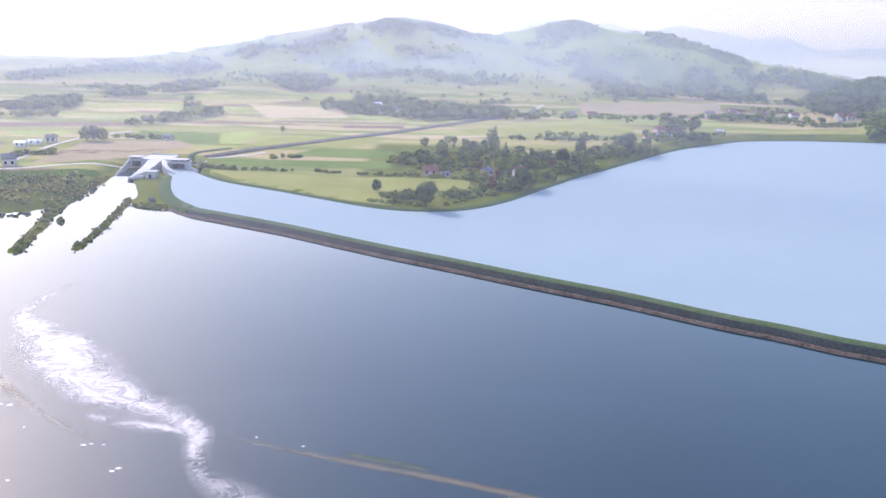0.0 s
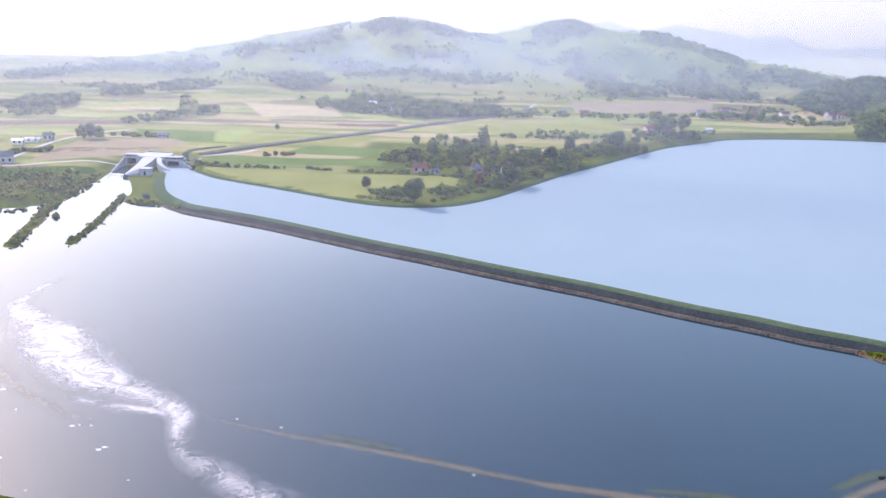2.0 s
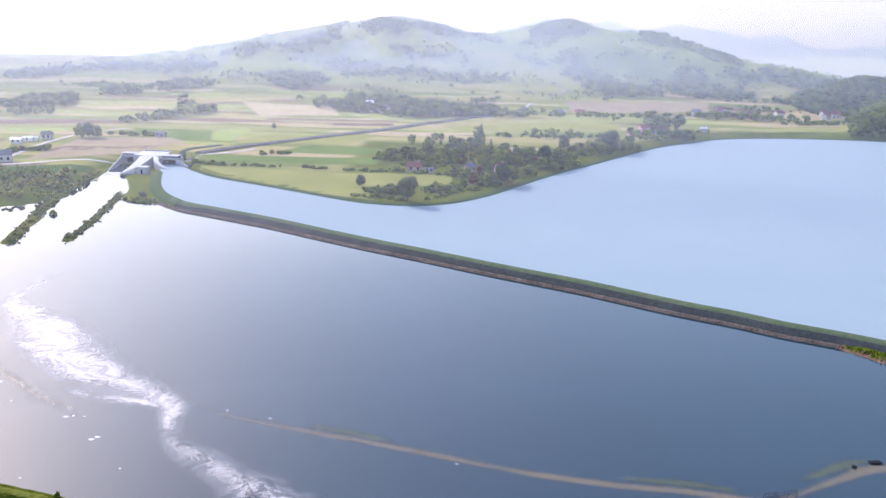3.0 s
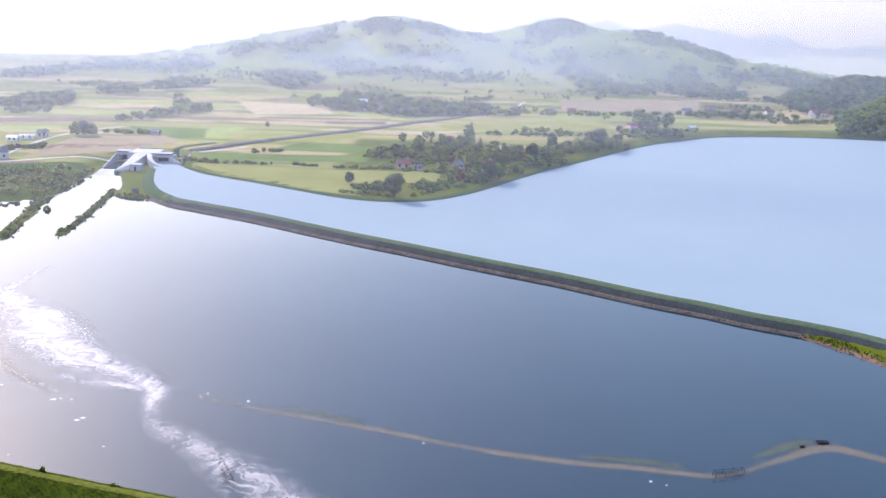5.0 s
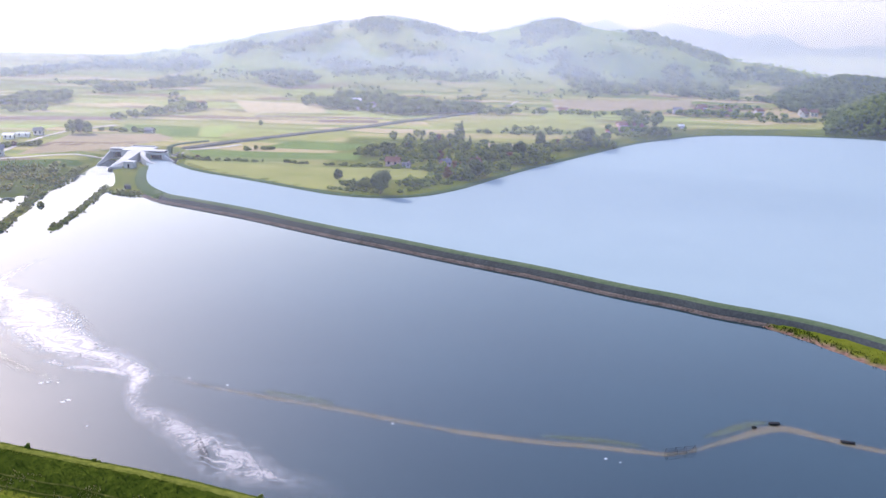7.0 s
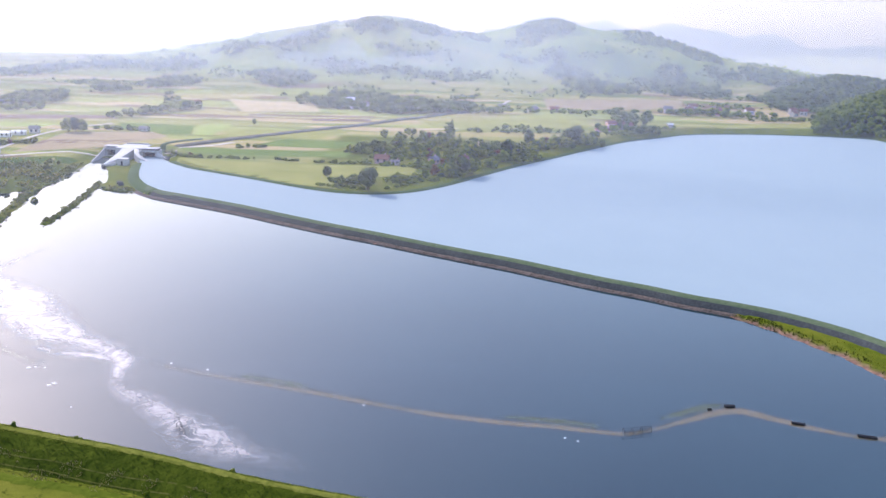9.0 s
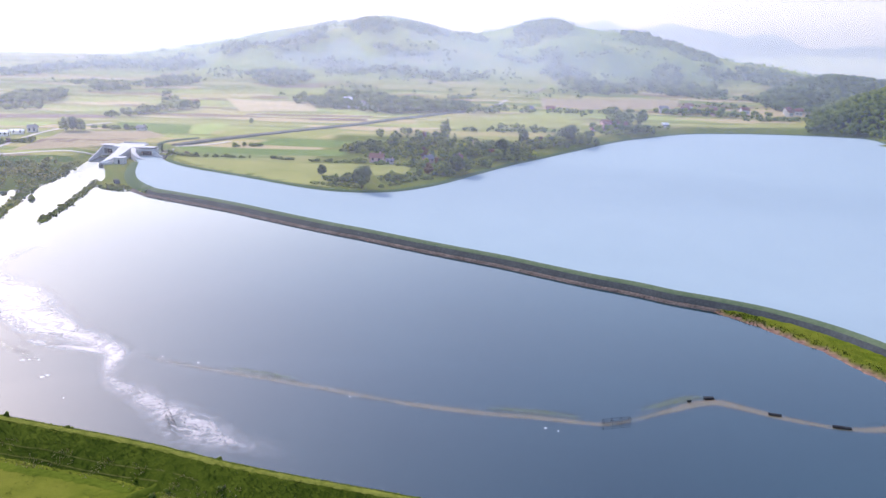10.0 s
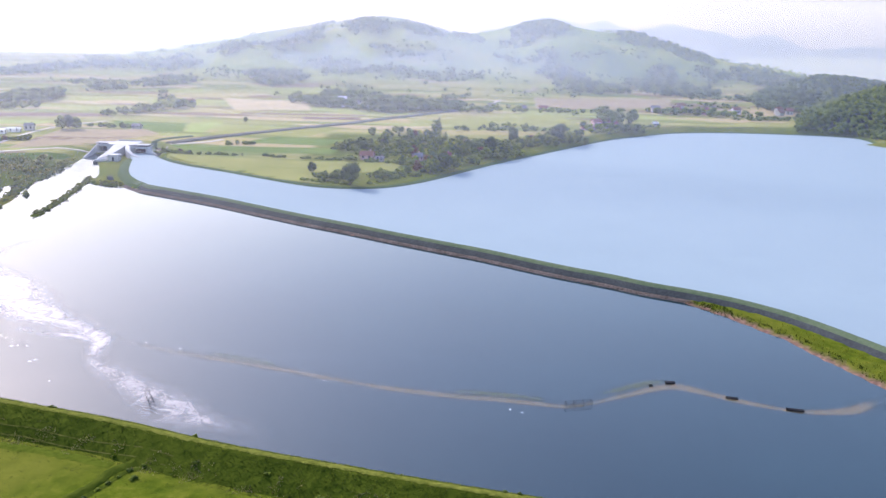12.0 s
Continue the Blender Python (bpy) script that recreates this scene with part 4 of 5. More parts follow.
# ---- sluice ----
sluice = tagged(new("sluice"), "white concrete double sluice with dark gates between channel and reservoir", "sluice")


def wall_between(a, za, b, zb, thick, base, parent, name="wing_wall"):
    (ax, ay), (bx, by) = a, b
    length = math.hypot(bx - ax, by - ay)
    bm = prism([(0, base), (length, base), (length, zb), (length * 0.5, (za * 0.42 + zb * 0.58)), (0, za)], thick)
    m = Matrix.Translation((ax, ay, 0)) @ Matrix.Rotation(math.atan2(by - ay, bx - ax), 4, "Z")
    bm.transform(m)
    return part(name, bm, CONCRETE, parent)


def gate(x0, x1, y, top):
    """One gate bay: piers, lintel, dark opening, gallery with posts."""
    w = x1 - x0
    for a, b in ((x0 - 1.3, x0), (x1, x1 + 1.3)):
        part("pier", boxed(a, b, y, y + 7, -1.5, top - 1.6, bevel=0.12), CONCRETE, sluice)
    part("gate_leaf", boxed(x0, x1, y + 4.0, y + 4.6, -1.2, top - 2.1), DARK_GLASS, sluice, "dark blue steel gate leaf")
    for k in range(1, 5):
        xm = x0 + w * k / 5
        part("gate_rib", boxed(xm - 0.1, xm + 0.1, y + 3.8, y + 4.0, -1.0, top - 2.1), DARK_GLASS, sluice)
    part("lintel", boxed(x0 - 1.5, x1 + 1.5, y - 0.3, y + 7.3, top - 2.1, top - 1.3, bevel=0.06), CONCRETE, sluice)
    # near-black box puts the gallery's shade behind its posts
    part("gallery_shade", boxed(x0 - 0.9, x1 + 0.9, y + 2.0, y + 5.5, top - 1.3, top - 0.3), DARK_GLASS, sluice, "near-black box for the gallery's shade behind posts")
    n = 8
    for k in range(n + 1):
        xm = x0 - 1.1 + (w + 2.2) * k / n
        part("gallery_post", boxed(xm - 0.15, xm + 0.15, y - 0.1, y + 0.25, top - 1.3, top - 0.3), CONCRETE, sluice)
    part("roof_slab", boxed(x0 - 1.4, x1 + 1.4, y - 0.2, y + 5.0, top - 0.3, top - 0.05), CONCRETE, sluice)
    part("mast", rod(bmesh.new(), (x0 + w * 0.5, y + 3, top - 0.1), (x0 + w * 0.5, y + 3, top + 2.0), 0.06), STEEL, sluice)


gate(-135.9, -129.0, 407.5, 6.9)
gate(-159.0, -154.5, 418.0, 6.0)


def loft(name, outer, inner, base, label=""):
    """A curved concrete body: a smooth top between two edges, with upright sides."""
    a, b = smooth_line(outer, 1.5), smooth_line(inner, 1.5)
    n = min(len(a), len(b))
    pick = lambda q: q[np.round(np.linspace(0, len(q) - 1, n)).astype(int)]
    a, b = pick(a), pick(b)
    low = lambda q: np.column_stack([q[:, :2], np.full(n, base)])
    ob = mesh_object(name, np.concatenate([low(a), a, (a + b) / 2 + (0, 0, 0.25), b, low(b)]), grid_faces(5, n), CONCRETE, sluice, smooth=False)
    if label:
        ob["label"] = label
    return ob


part("deck", boxed(-152.6, -137.6, 413.0, 428.0, 5.3, 5.9, bevel=0.1), CONCRETE, sluice)
part("deck_parapet", boxed(-151.5, -139.0, 427.4, 428.0, 5.9, 6.5, bevel=0.05), CONCRETE, sluice)
part("deck_wall", boxed(-152.5, -138.0, 413.1, 413.8, -1.0, 5.3), CONCRETE, sluice, "shaded concrete wall under the deck")
loft("apron", [(-148.9, 414, 5.7), (-148.4, 405, 4.0), (-147.9, 396, 3.0), (-148.4, 384, 1.1)], [(-141.6, 413, 5.9), (-141.9, 405, 4.8), (-142.4, 396, 3.7), (-147.0, 386, 1.2)], -1.5, "long white curved apron wall beside the channel")
loft("apron", [(-141.6, 412, 5.9), (-139.2, 405, 5.0), (-134.4, 397.5, 3.7), (-128.4, 392.6, 2.4)], [(-137.4, 408, 5.9), (-135.6, 402, 5.0), (-131.6, 396.6, 3.7), (-127.2, 393.4, 2.4)], -1.5, "white curved wing beside the reservoir gate")
wall_between((-127.6, 407.5), 5.2, (-120.5, 401.0), 2.7, 0.7, -1.5, sluice)
wall_between((-160.3, 418.0), 4.6, (-159.2, 398.0), 0.7, 0.5, -1.5, sluice)
kiosk = tagged(new("control_hut"), "small plain concrete control hut on the grassy point", "hut")
part("wall", boxed(-141.6, -136.6, 387.2, 391.5, 0.3, 3.9, bevel=0.05), CONCRETE, kiosk)
part("roof", boxed(-141.9, -136.3, 386.9, 391.8, 3.9, 4.15, bevel=0.05), CONCRETE, kiosk)
part("door", boxed(-139.6, -138.7, 387.1, 387.2, 0.9, 2.9), DARK_GLASS, kiosk)
ramp_slab = tagged(part("ramp_slab", prism([(0, 0), (5, 0), (5, 0.5), (0, 1.8)], 1.8), CONCRETE, None), "white concrete ramp beside the control hut", "ramp")
ramp_slab.matrix_world = pose(-142.6, 388, 0.5, 0, 0, 195)
end_block = tagged(part("abutment", prism([(0, 0), (4.0, 0), (2.4, 2.0), (0, 2.2)], 2.3), ASPHALT, None), "dark stone abutment at the dike's corner", "abutment")
end_block.matrix_world = pose(-121.5, 338.0, 0.2, 0, 0, -55)

# ---- houses ----
PLASTER = simple("white_plaster", (0.42, 0.41, 0.39), (0.58, 0.56, 0.53), 0.8)
PINK = simple("faded_pink_plaster", (0.42, 0.27, 0.23), (0.55, 0.38, 0.33), 0.8)
TILES = simple("weathered_roof_tiles", (0.15, 0.06, 0.045), (0.26, 0.11, 0.08), 1.5)
SLATE = simple("grey_roof_sheet", (0.12, 0.12, 0.13), (0.22, 0.22, 0.24), 1.0)
WHITE_SHEET = simple("white_metal_roof", (0.66, 0.67, 0.68), (0.82, 0.82, 0.83), 0.6, 0.5)


def house(w, d, h, pitch, wall, roof, label):
    t = tagged(new("house"), label, "house", "farm houses")
    body = boxed(-w / 2, w / 2, -d / 2, d / 2, -0.4, h)
    part("wall", body, wall, t)
    for s in (-1, 1):
        g = prism([(-d / 2, h), (d / 2, h), (0, h + pitch)], 0.25)
        g.transform(Matrix.Translation((s * (w / 2 - 0.13), 0, 0)) @ Matrix.Rotation(math.pi / 2, 4, "Z"))
        part("gable", g, wall, t)
        slope = math.hypot(d / 2 + 0.5, pitch)
        r = boxed(-w / 2 - 0.5, w / 2 + 0.5, 0, slope, 0, 0.18)
        r.transform(Matrix.Translation((0, 0, h + pitch)) @ Matrix.Rotation(-math.atan2(pitch, d / 2), 4, "X") if s > 0 else Matrix.Translation((0, 0, h + pitch)) @ Matrix.Rotation(math.pi, 4, "Z") @ Matrix.Rotation(-math.atan2(pitch, d / 2), 4, "X"))
        part("roof", r, roof, t)
    n = max(2, int(w / 2.6))
    for floor in range(1 if h < 4 else 2):
        for k in range(n):
            x = -w / 2 + w * (k + 0.5) / n
            win = part("window", boxed(x - 0.5, x + 0.5, -d / 2 - 0.06, -d / 2 + 0.05, 1.0 + 2.7 * floor, 2.3 + 2.7 * floor), DARK_GLASS, t)
            part("sill", boxed(x - 0.6, x + 0.6, -d / 2 - 0.16, -d / 2 - 0.06, 0.88 + 2.7 * floor, 1.0 + 2.7 * floor), CONCRETE, win)
    part("door", boxed(w / 2 - 0.04, w / 2 + 0.06, -0.5, 0.5, 0, 2.05), BARK, t)
    part("chimney", boxed(w * 0.2, w * 0.2 + 0.6, 0.4, 1.0, h + pitch * 0.4, h + pitch + 0.9), PINK, t)
    return t


HOUSES = [(-208.9, 395, 7.5, 7, 4.6, 2.6, PLASTER, SLATE, 20, "white farmhouse with a dark roof"), (-223.4, 469.6, 6.5, 5.5, 3.6, 2.0, PLASTER, SLATE, 10, "grey-roofed farmhouse behind trees"),
          (-228.4, 460.9, 9, 4, 2.4, 1.0, WHITE_SHEET, WHITE_SHEET, 12, "long white metal farm shed"), (-231.8, 451.5, 7, 5, 3, 1.2, WHITE_SHEET, WHITE_SHEET, 5, "small white metal shed"),
          (-165.7, 494.5, 7, 5, 2.4, 1.6, PLASTER, SLATE, -8, "low dark-roofed barn in the fields"), (-58.3, 696.6, 9, 7, 5, 2.5, PLASTER, WHITE_SHEET, 15, "village house with a shining roof"),
          (-42.9, 661.7, 10, 8, 5, 3, PLASTER, SLATE, -10, "white village house among trees"), (-52.1, 665.5, 8, 7, 4, 2.5, PLASTER, TILES, 30, "village house with a tiled roof"),
          (341, 733.9, 9, 7, 4.5, 3, PLASTER, TILES, 25, "red-roofed house under the wooded hill"), (348.6, 728.1, 8, 7, 4.5, 3, PLASTER, TILES, -15, "red-roofed house under the wooded hill"), (336.6, 719.4, 8, 6, 4, 2.6, PLASTER, TILES, 40, "red-roofed house under the wooded hill"),
          (252.7, 745.5, 10, 7, 4.5, 3, PLASTER, TILES, 0, "tiled farmhouse in the plain"), (145.9, 575.3, 8, 8, 7.5, 2.5, PINK, TILES, 12, "tall faded pink ruin beside poplars"), (139.8, 571.4, 14, 5, 2, 0.8, PINK, TILES, 8, "low crumbling pink wall and shed"),
          (-7.2, 407, 9, 7, 3.4, 2.4, PINK, TILES, -6, "pink farmhouse with a tiled roof in the trees"), (0.2, 403.2, 5, 4, 2.2, 1.0, PLASTER, SLATE, -6, "white outbuilding beside the farmhouse"), (36.2, 409.1, 6, 6, 4, 2.6, PLASTER, TILES, 20, "small house with an orange roof in the wood"),
          (20.4, 411.1, 6, 5.5, 3, 2.2, PINK, SLATE, 35, "grey-roofed house half hidden by trees"), (-174.9, 638.3, 9, 7, 4, 2.5, PLASTER, TILES, 0, "distant farmhouse by tall trees"), (160.4, 588.4, 9, 7, 4, 2.8, PLASTER, TILES, 15, "tiled house behind poplars"),
          (266.1, 710.1, 9, 7, 4.5, 3, PINK, TILES, -20, "tiled house in the far hamlet"), (300.5, 731.4, 9, 7, 4.5, 3, PLASTER, TILES, 10, "tiled house in the far hamlet"), (242.1, 717.9, 10, 7, 4.5, 3, PINK, TILES, 30, "tiled house in the far hamlet"), (222.5, 714.3, 9, 7, 4.5, 3, PLASTER, SLATE, -5, "grey-roofed house in the far hamlet"),
          (198.2, 610.4, 5, 4, 2.6, 1.4, PLASTER, WHITE_SHEET, 10, "small white shed at the reservoir's edge"), (99.6, 687.8, 10, 7, 3.6, 2.4, PLASTER, SLATE, 0, "grey-roofed barn in the fields"), (119, 693.4, 9, 7, 3.6, 2.4, PINK, TILES, 0, "tiled barn in the fields")]
for x, y, w, d, h, pitch, wall, roof, turn, label in HOUSES:
    house(w * 0.78, d * 0.78, h * 0.78, pitch * 0.78, wall, roof, label).matrix_world = pose(x, y, height_at(x, y), 0, 0, turn)

# ---- on the lake ----
def film_material(name, base, rough, strength, scale, solid, patchy=3.4, ior=1.33):
    """A film on the water: an 'edge' attribute and drifting swirls set how dense it lies."""
    m, nt, b = material(name, rough, 0.5)
    b.inputs["IOR"].default_value = ior
    b.inputs["Base Color"].default_value = (*base, 1)
    p = position(nt)
    warp = node(nt, "ShaderNodeTexNoise", Scale=0.09, Detail=3.0)
    nt.links.new(p, warp.inputs["Vector"])
    add = nt.nodes.new("ShaderNodeVectorMath")
    add.operation = "MULTIPLY_ADD"
    add.inputs[1].default_value = (20, 20, 0)
    nt.links.new(warp.outputs["Color"], add.inputs[0])
    nt.links.new(p, add.inputs[2])
    swirl = noise_tex(nt, add.outputs[0], scale, 7, 0.6, 0.25)
    broad = noise_tex(nt, add.outputs[0], scale * 0.35, 3, 0.5)
    edge = attribute(nt, "edge")
    # thin threads where the swirls fold, over a thinner veil of froth
    thread = maths(nt, "SUBTRACT", 1.0, maths(nt, "MULTIPLY", maths(nt, "ABSOLUTE", maths(nt, "SUBTRACT", swirl, 0.5)), 9.0), clamp=True)
    body = maths(nt, "ADD", maths(nt, "MULTIPLY", edge, 1.7), maths(nt, "MULTIPLY", maths(nt, "SUBTRACT", broad, 0.62), patchy))
    froth = nt.nodes.new("ShaderNodeMapRange")
    froth.interpolation_type = "SMOOTHSTEP"
    froth.inputs["From Min"].default_value, froth.inputs["From Max"].default_value = 0.05, 1.0
    nt.links.new(body, froth.inputs["Value"])
    rise = nt.nodes.new("ShaderNodeMath")
    rise.operation = "MULTIPLY"
    rise.inputs[1].default_value = strength
    nt.links.new(maths(nt, "ADD", maths(nt, "MULTIPLY", froth.outputs[0], solid), maths(nt, "MULTIPLY", thread, 1.0 - solid)), rise.inputs[0])
    rim = nt.nodes.new("ShaderNodeMapRange")
    rim.inputs["From Max"].default_value = 0.45
    nt.links.new(attribute(nt, "edge"), rim.inputs["Value"])
    nt.links.new(maths(nt, "MULTIPLY", rise.outputs[0], rim.outputs[0]), b.inputs["Alpha"])
    bump(nt, b, swirl, 0.3, 0.1)
    return m


def film(name, pts, widths, z, mat, label, category, amounts=None, cell=0.7):
    """A flat sheet of small cells along a line; 'edge' falls from the line outwards."""
    line = smooth_line([(*p, w, a) for p, w, a in zip(pts, widths, amounts or [1.0] * len(pts))], 1.0)
    lo, hi = line[:, :2].min(0) - max(widths), line[:, :2].max(0) + max(widths)
    x, y = np.meshgrid(np.arange(lo[0], hi[0], cell), np.arange(lo[1], hi[1], cell))
    best = np.full(x.shape, -1.0)
    run = np.linspace(0, 1, len(line))
    for (px, py, w, a), r in zip(line, run):
        fade = min(1.0, 14 * min(r, 1 - r) + 0.15)
        best = np.maximum(best, (1 - np.hypot(x - px, y - py) / w) * fade * a)
    n, m = x.shape
    quads = grid_faces(n, m)
    quads = quads[(best.ravel()[quads] > 0).any(1)]
    used, index = np.unique(quads, return_inverse=True)
    v = np.column_stack([x.ravel(), y.ravel(), np.full(x.size, z)])[used]
    ob = mesh_object(name, v, index.reshape(-1, 4), mat, smooth=True)
    at = ob.data.attributes.new("edge", "FLOAT", "POINT")
    at.data.foreach_set("value", np.ascontiguousarray(np.clip(best.ravel()[used], 0, 1), np.float32))
    return tagged(ob, label, category, kind="stuff")


FOAM = film_material("drifting_foam", (0.68, 0.65, 0.65), 0.5, 0.82, 0.26, 0.55)
SILT = film_material("brown_shallows", (0.34, 0.25, 0.13), 0.05, 0.42, 0.15, 0.95, 2.0, 1.45)
WEED = film_material("olive_weed", (0.13, 0.14, 0.05), 0.05, 0.5, 0.3, 0.9, 2.6, 1.45)
film("foam_drift", [(-103.8, 228.7), (-106.4, 219.6), (-107.0, 209.3), (-106.0, 199.4), (-98.6, 190.5), (-89.3, 180.2), (-79.6, 168.0), (-71.0, 158.7), (-63.7, 153.1), (-57.4, 149.8), (-52.1, 146.9), (-47.6, 143.5), (-44.2, 139.5), (-42.3, 132.5), (-40.3, 126.5), (-36.8, 122.6), (-32.7, 119.5), (-26.9, 114.6), (-21.2, 109.9), (-15.8, 105.0), (-11.3, 101.4), (-6.3, 99.4), (-0.9, 97.4), (3.3, 95.5)],
     [1.4, 2.2, 3.0, 4.2, 6.6, 9.4, 10.4, 9.0, 7.2, 6.0, 5.0, 4.2, 3.8, 3.0, 2.6, 3.7, 4.7, 5.2, 6.4, 7.2, 6.0, 4.4, 4.0, 3.0], 0.012, FOAM, "swirling drift of pale foam on still water", "foam",
     [0.35, 0.4, 0.5, 0.65, 0.85, 1.1, 1.15, 1.1, 1.0, 0.88, 0.78, 0.76, 0.74, 0.7, 0.62, 0.58, 0.56, 0.58, 0.64, 0.7, 0.6, 0.45, 0.4, 0.35])
film("foam_wisp", [(-67.7, 145.6), (-60.9, 143.4), (-54.6, 141.8), (-49.6, 141.1), (-46.2, 138.8)], [1.6, 2.4, 3.0, 2.4, 1.6], 0.01, FOAM, "thin wisp of foam trailing from the drift", "foam", [0.5, 0.6, 0.65, 0.65, 0.6])
film("sunken_causeway", [(-42.1, 141.7), (-32.8, 136.6), (-23.3, 133.3), (-14.2, 130.5), (-5.4, 128.0), (3.1, 125.4), (11.3, 122.6), (19.3, 120.0), (27.0, 117.8), (34.6, 116.3), (42.1, 115.0), (49.6, 114.4), (57, 113.1), (63.8, 112.3), (69.4, 114.2), (75.1, 117.4), (80.6, 120.6), (85.6, 123.4), (89.6, 124.4), (92.9, 123.2), (97.1, 120.6), (104, 117), (113, 114), (123.4, 115.1), (130.1, 118.9), (134.5, 121.0)],
     [0.6, 0.8, 1.1, 1.2, 1.3, 1.5, 1.5, 1.5, 1.6, 1.7, 1.7, 1.6, 1.5, 1.4, 1.5, 1.7, 1.9, 2.3, 2.5, 2.2, 1.8, 1.7, 1.7, 2.2, 2.6, 2.8], 0.006, SILT, "brown sunken causeway showing through shallow water", "causeway")
film("weed_bed", [(-16, 133.5), (-8, 131.2), (0, 128.4)], [0.8, 1.6, 0.9], 0.005, WEED, "olive weed bed beside the sunken causeway", "weed")
film("weed_bed", [(40, 117.8), (48, 117.2), (55, 116.2), (60, 115)], [0.8, 1.5, 1.5, 0.9], 0.005, WEED, "olive weed bed beside the sunken causeway", "weed")
film("weed_bed", [(72, 119), (78, 122.5), (84, 126), (88, 127)], [0.8, 1.6, 1.8, 1.0], 0.005, WEED, "olive weed bed round the moored raft", "weed")
film("sunken_bank", [(-108.2, 179.6), (-91.7, 160.3), (-74.7, 144.5), (-60.3, 135.3)], [1.2, 1.6, 1.6, 1.2], 0.004, SILT, "faint brown sunken bank under the lake", "causeway", [0.5, 0.55, 0.55, 0.5])

# plain white specks stand in for unidentified things afloat
FLECK = simple("white_speck_surface", (0.7, 0.7, 0.7), (0.82, 0.82, 0.82), 2.0)
rng = np.random.RandomState(3)
vs, fs = [], []
for x, y, s in [(-83.3, 148.3, 0.9), (-85.5, 148.6, 0.8), (-62.7, 133.6, 0.7), (-61.5, 134.1, 0.5), (-59.3, 134, 0.4), (-54.4, 125.2, 0.7), (-53.5, 126.1, 0.6), (-69.8, 121.2, 0.5), (-76.2, 139.6, 0.35), (-45.3, 115.4, 0.3), (-33, 138.6, 0.3), (-24, 135.8, 0.35), (51.9, 109.8, 0.35), (54.3, 108.7, 0.3), (-60.4, 111.3, 0.3), (12.1, 120.8, 0.3)]:
    n = len(vs)
    k = 7
    vs += [(x + s * rng.uniform(0.5, 1.1) * math.cos(6.283 * i / k), y + 0.6 * s * rng.uniform(0.5, 1.1) * math.sin(6.283 * i / k), 0.02) for i in range(k)]
    vs += [(x, y, 0.02 + 0.06 * s)]
    fs += [(n + i, n + (i + 1) % k, n + k) for i in range(k)]
tagged(mesh_object("white_specks", vs, fs, FLECK), "small white specks of unidentified things afloat", "foam", kind="stuff")


def pontoon_frame(a, b, label):
    """Four upright rounded hoops joined by rails."""
    t = tagged(new("steel_frame"), label, "frame", "frames in the lake")
    a, b = Vector((*a, 0)), Vector((*b, 0))
    along = (b - a).normalized()
    side = Vector((-along.y, along.x, 0)) * 0.42
    ring = [(math.cos(k), math.sin(k)) for k in np.linspace(0, math.tau, 15)[:-1]]
    for k in range(4):
        c = a + (b - a) * k / 3 + Vector((0, 0, 0.35))
        bm = bmesh.new()
        pts = [c + side * u * (1.15 - 0.15 * abs(v)) + Vector((0, 0, 0.85 * v)) for u, v in ring]
        for p, q in zip(pts, pts[1:] + pts[:1]):
            rod(bm, p, q, 0.045, 5)
        part("hoop", bm, STEEL, t)
    for s in (-1, 1):
        for z in (0.1, 0.9):
            bm = bmesh.new()
            rod(bm, a + side * s + Vector((0, 0, z)), b + side * s + Vector((0, 0, z)), 0.03, 5)
            part("rail", bm, STEEL, t)
    return t


pontoon_frame((63.6, 112.3), (69.2, 113.8), "dark steel frame of four hoops standing in water")
pontoon_frame((-22.7, 110.3), (-19.7, 105), "dark steel frame of four hoops amid foam")


def raft(x, y, w, d, turn, label):
    t = tagged(new("raft"), label, "raft", "rafts on the lake")
    n = 4
    for k in range(n):
        y0 = -d / 2 + d * k / n
        part("plank", boxed(-w / 2, w / 2, y0 + 0.02, y0 + d / n - 0.02, 0.0, 0.22, bevel=0.03), STEEL, t)
    part("float", boxed(-w * 0.45, w * 0.45, -d * 0.4, d * 0.4, -0.35, 0.0, bevel=0.05), STEEL, t)
    t.matrix_world = pose(x, y, 0.1, 0, 0, turn)


raft(88.8, 126.3, 2.2, 1.0, 4, "dark plank raft moored in shallow water")
raft(84, 124.3, 0.9, 0.6, 20, "small dark raft afloat")
raft(100.4, 119.2, 2.6, 0.8, -14, "long dark raft beside the sunken causeway")

raft(112.1, 114.4, 3.6, 0.9, -14, "long dark weed-grown raft in the shallows")

# ---- levee and the field below it ----
SECTION = np.array([(-4.5, -0.8), (-1.5, 1.3), (-0.4, 2.05), (0.6, 2.2), (1.5, 2.15), (2.1, 1.85), (3.4, 1.2), (5.0, 0.5), (6.2, -0.2), (7.4, -0.8), (8.6, -1.3)])


def near_height(x, y):
    off = (np.interp(x, levee_path[:, 0], levee_path[:, 1]) - y) * 0.955
    return np.maximum(np.interp(off, SECTION[:, 0], SECTION[:, 1], left=-5, right=-5), ground_height(x, y)), off


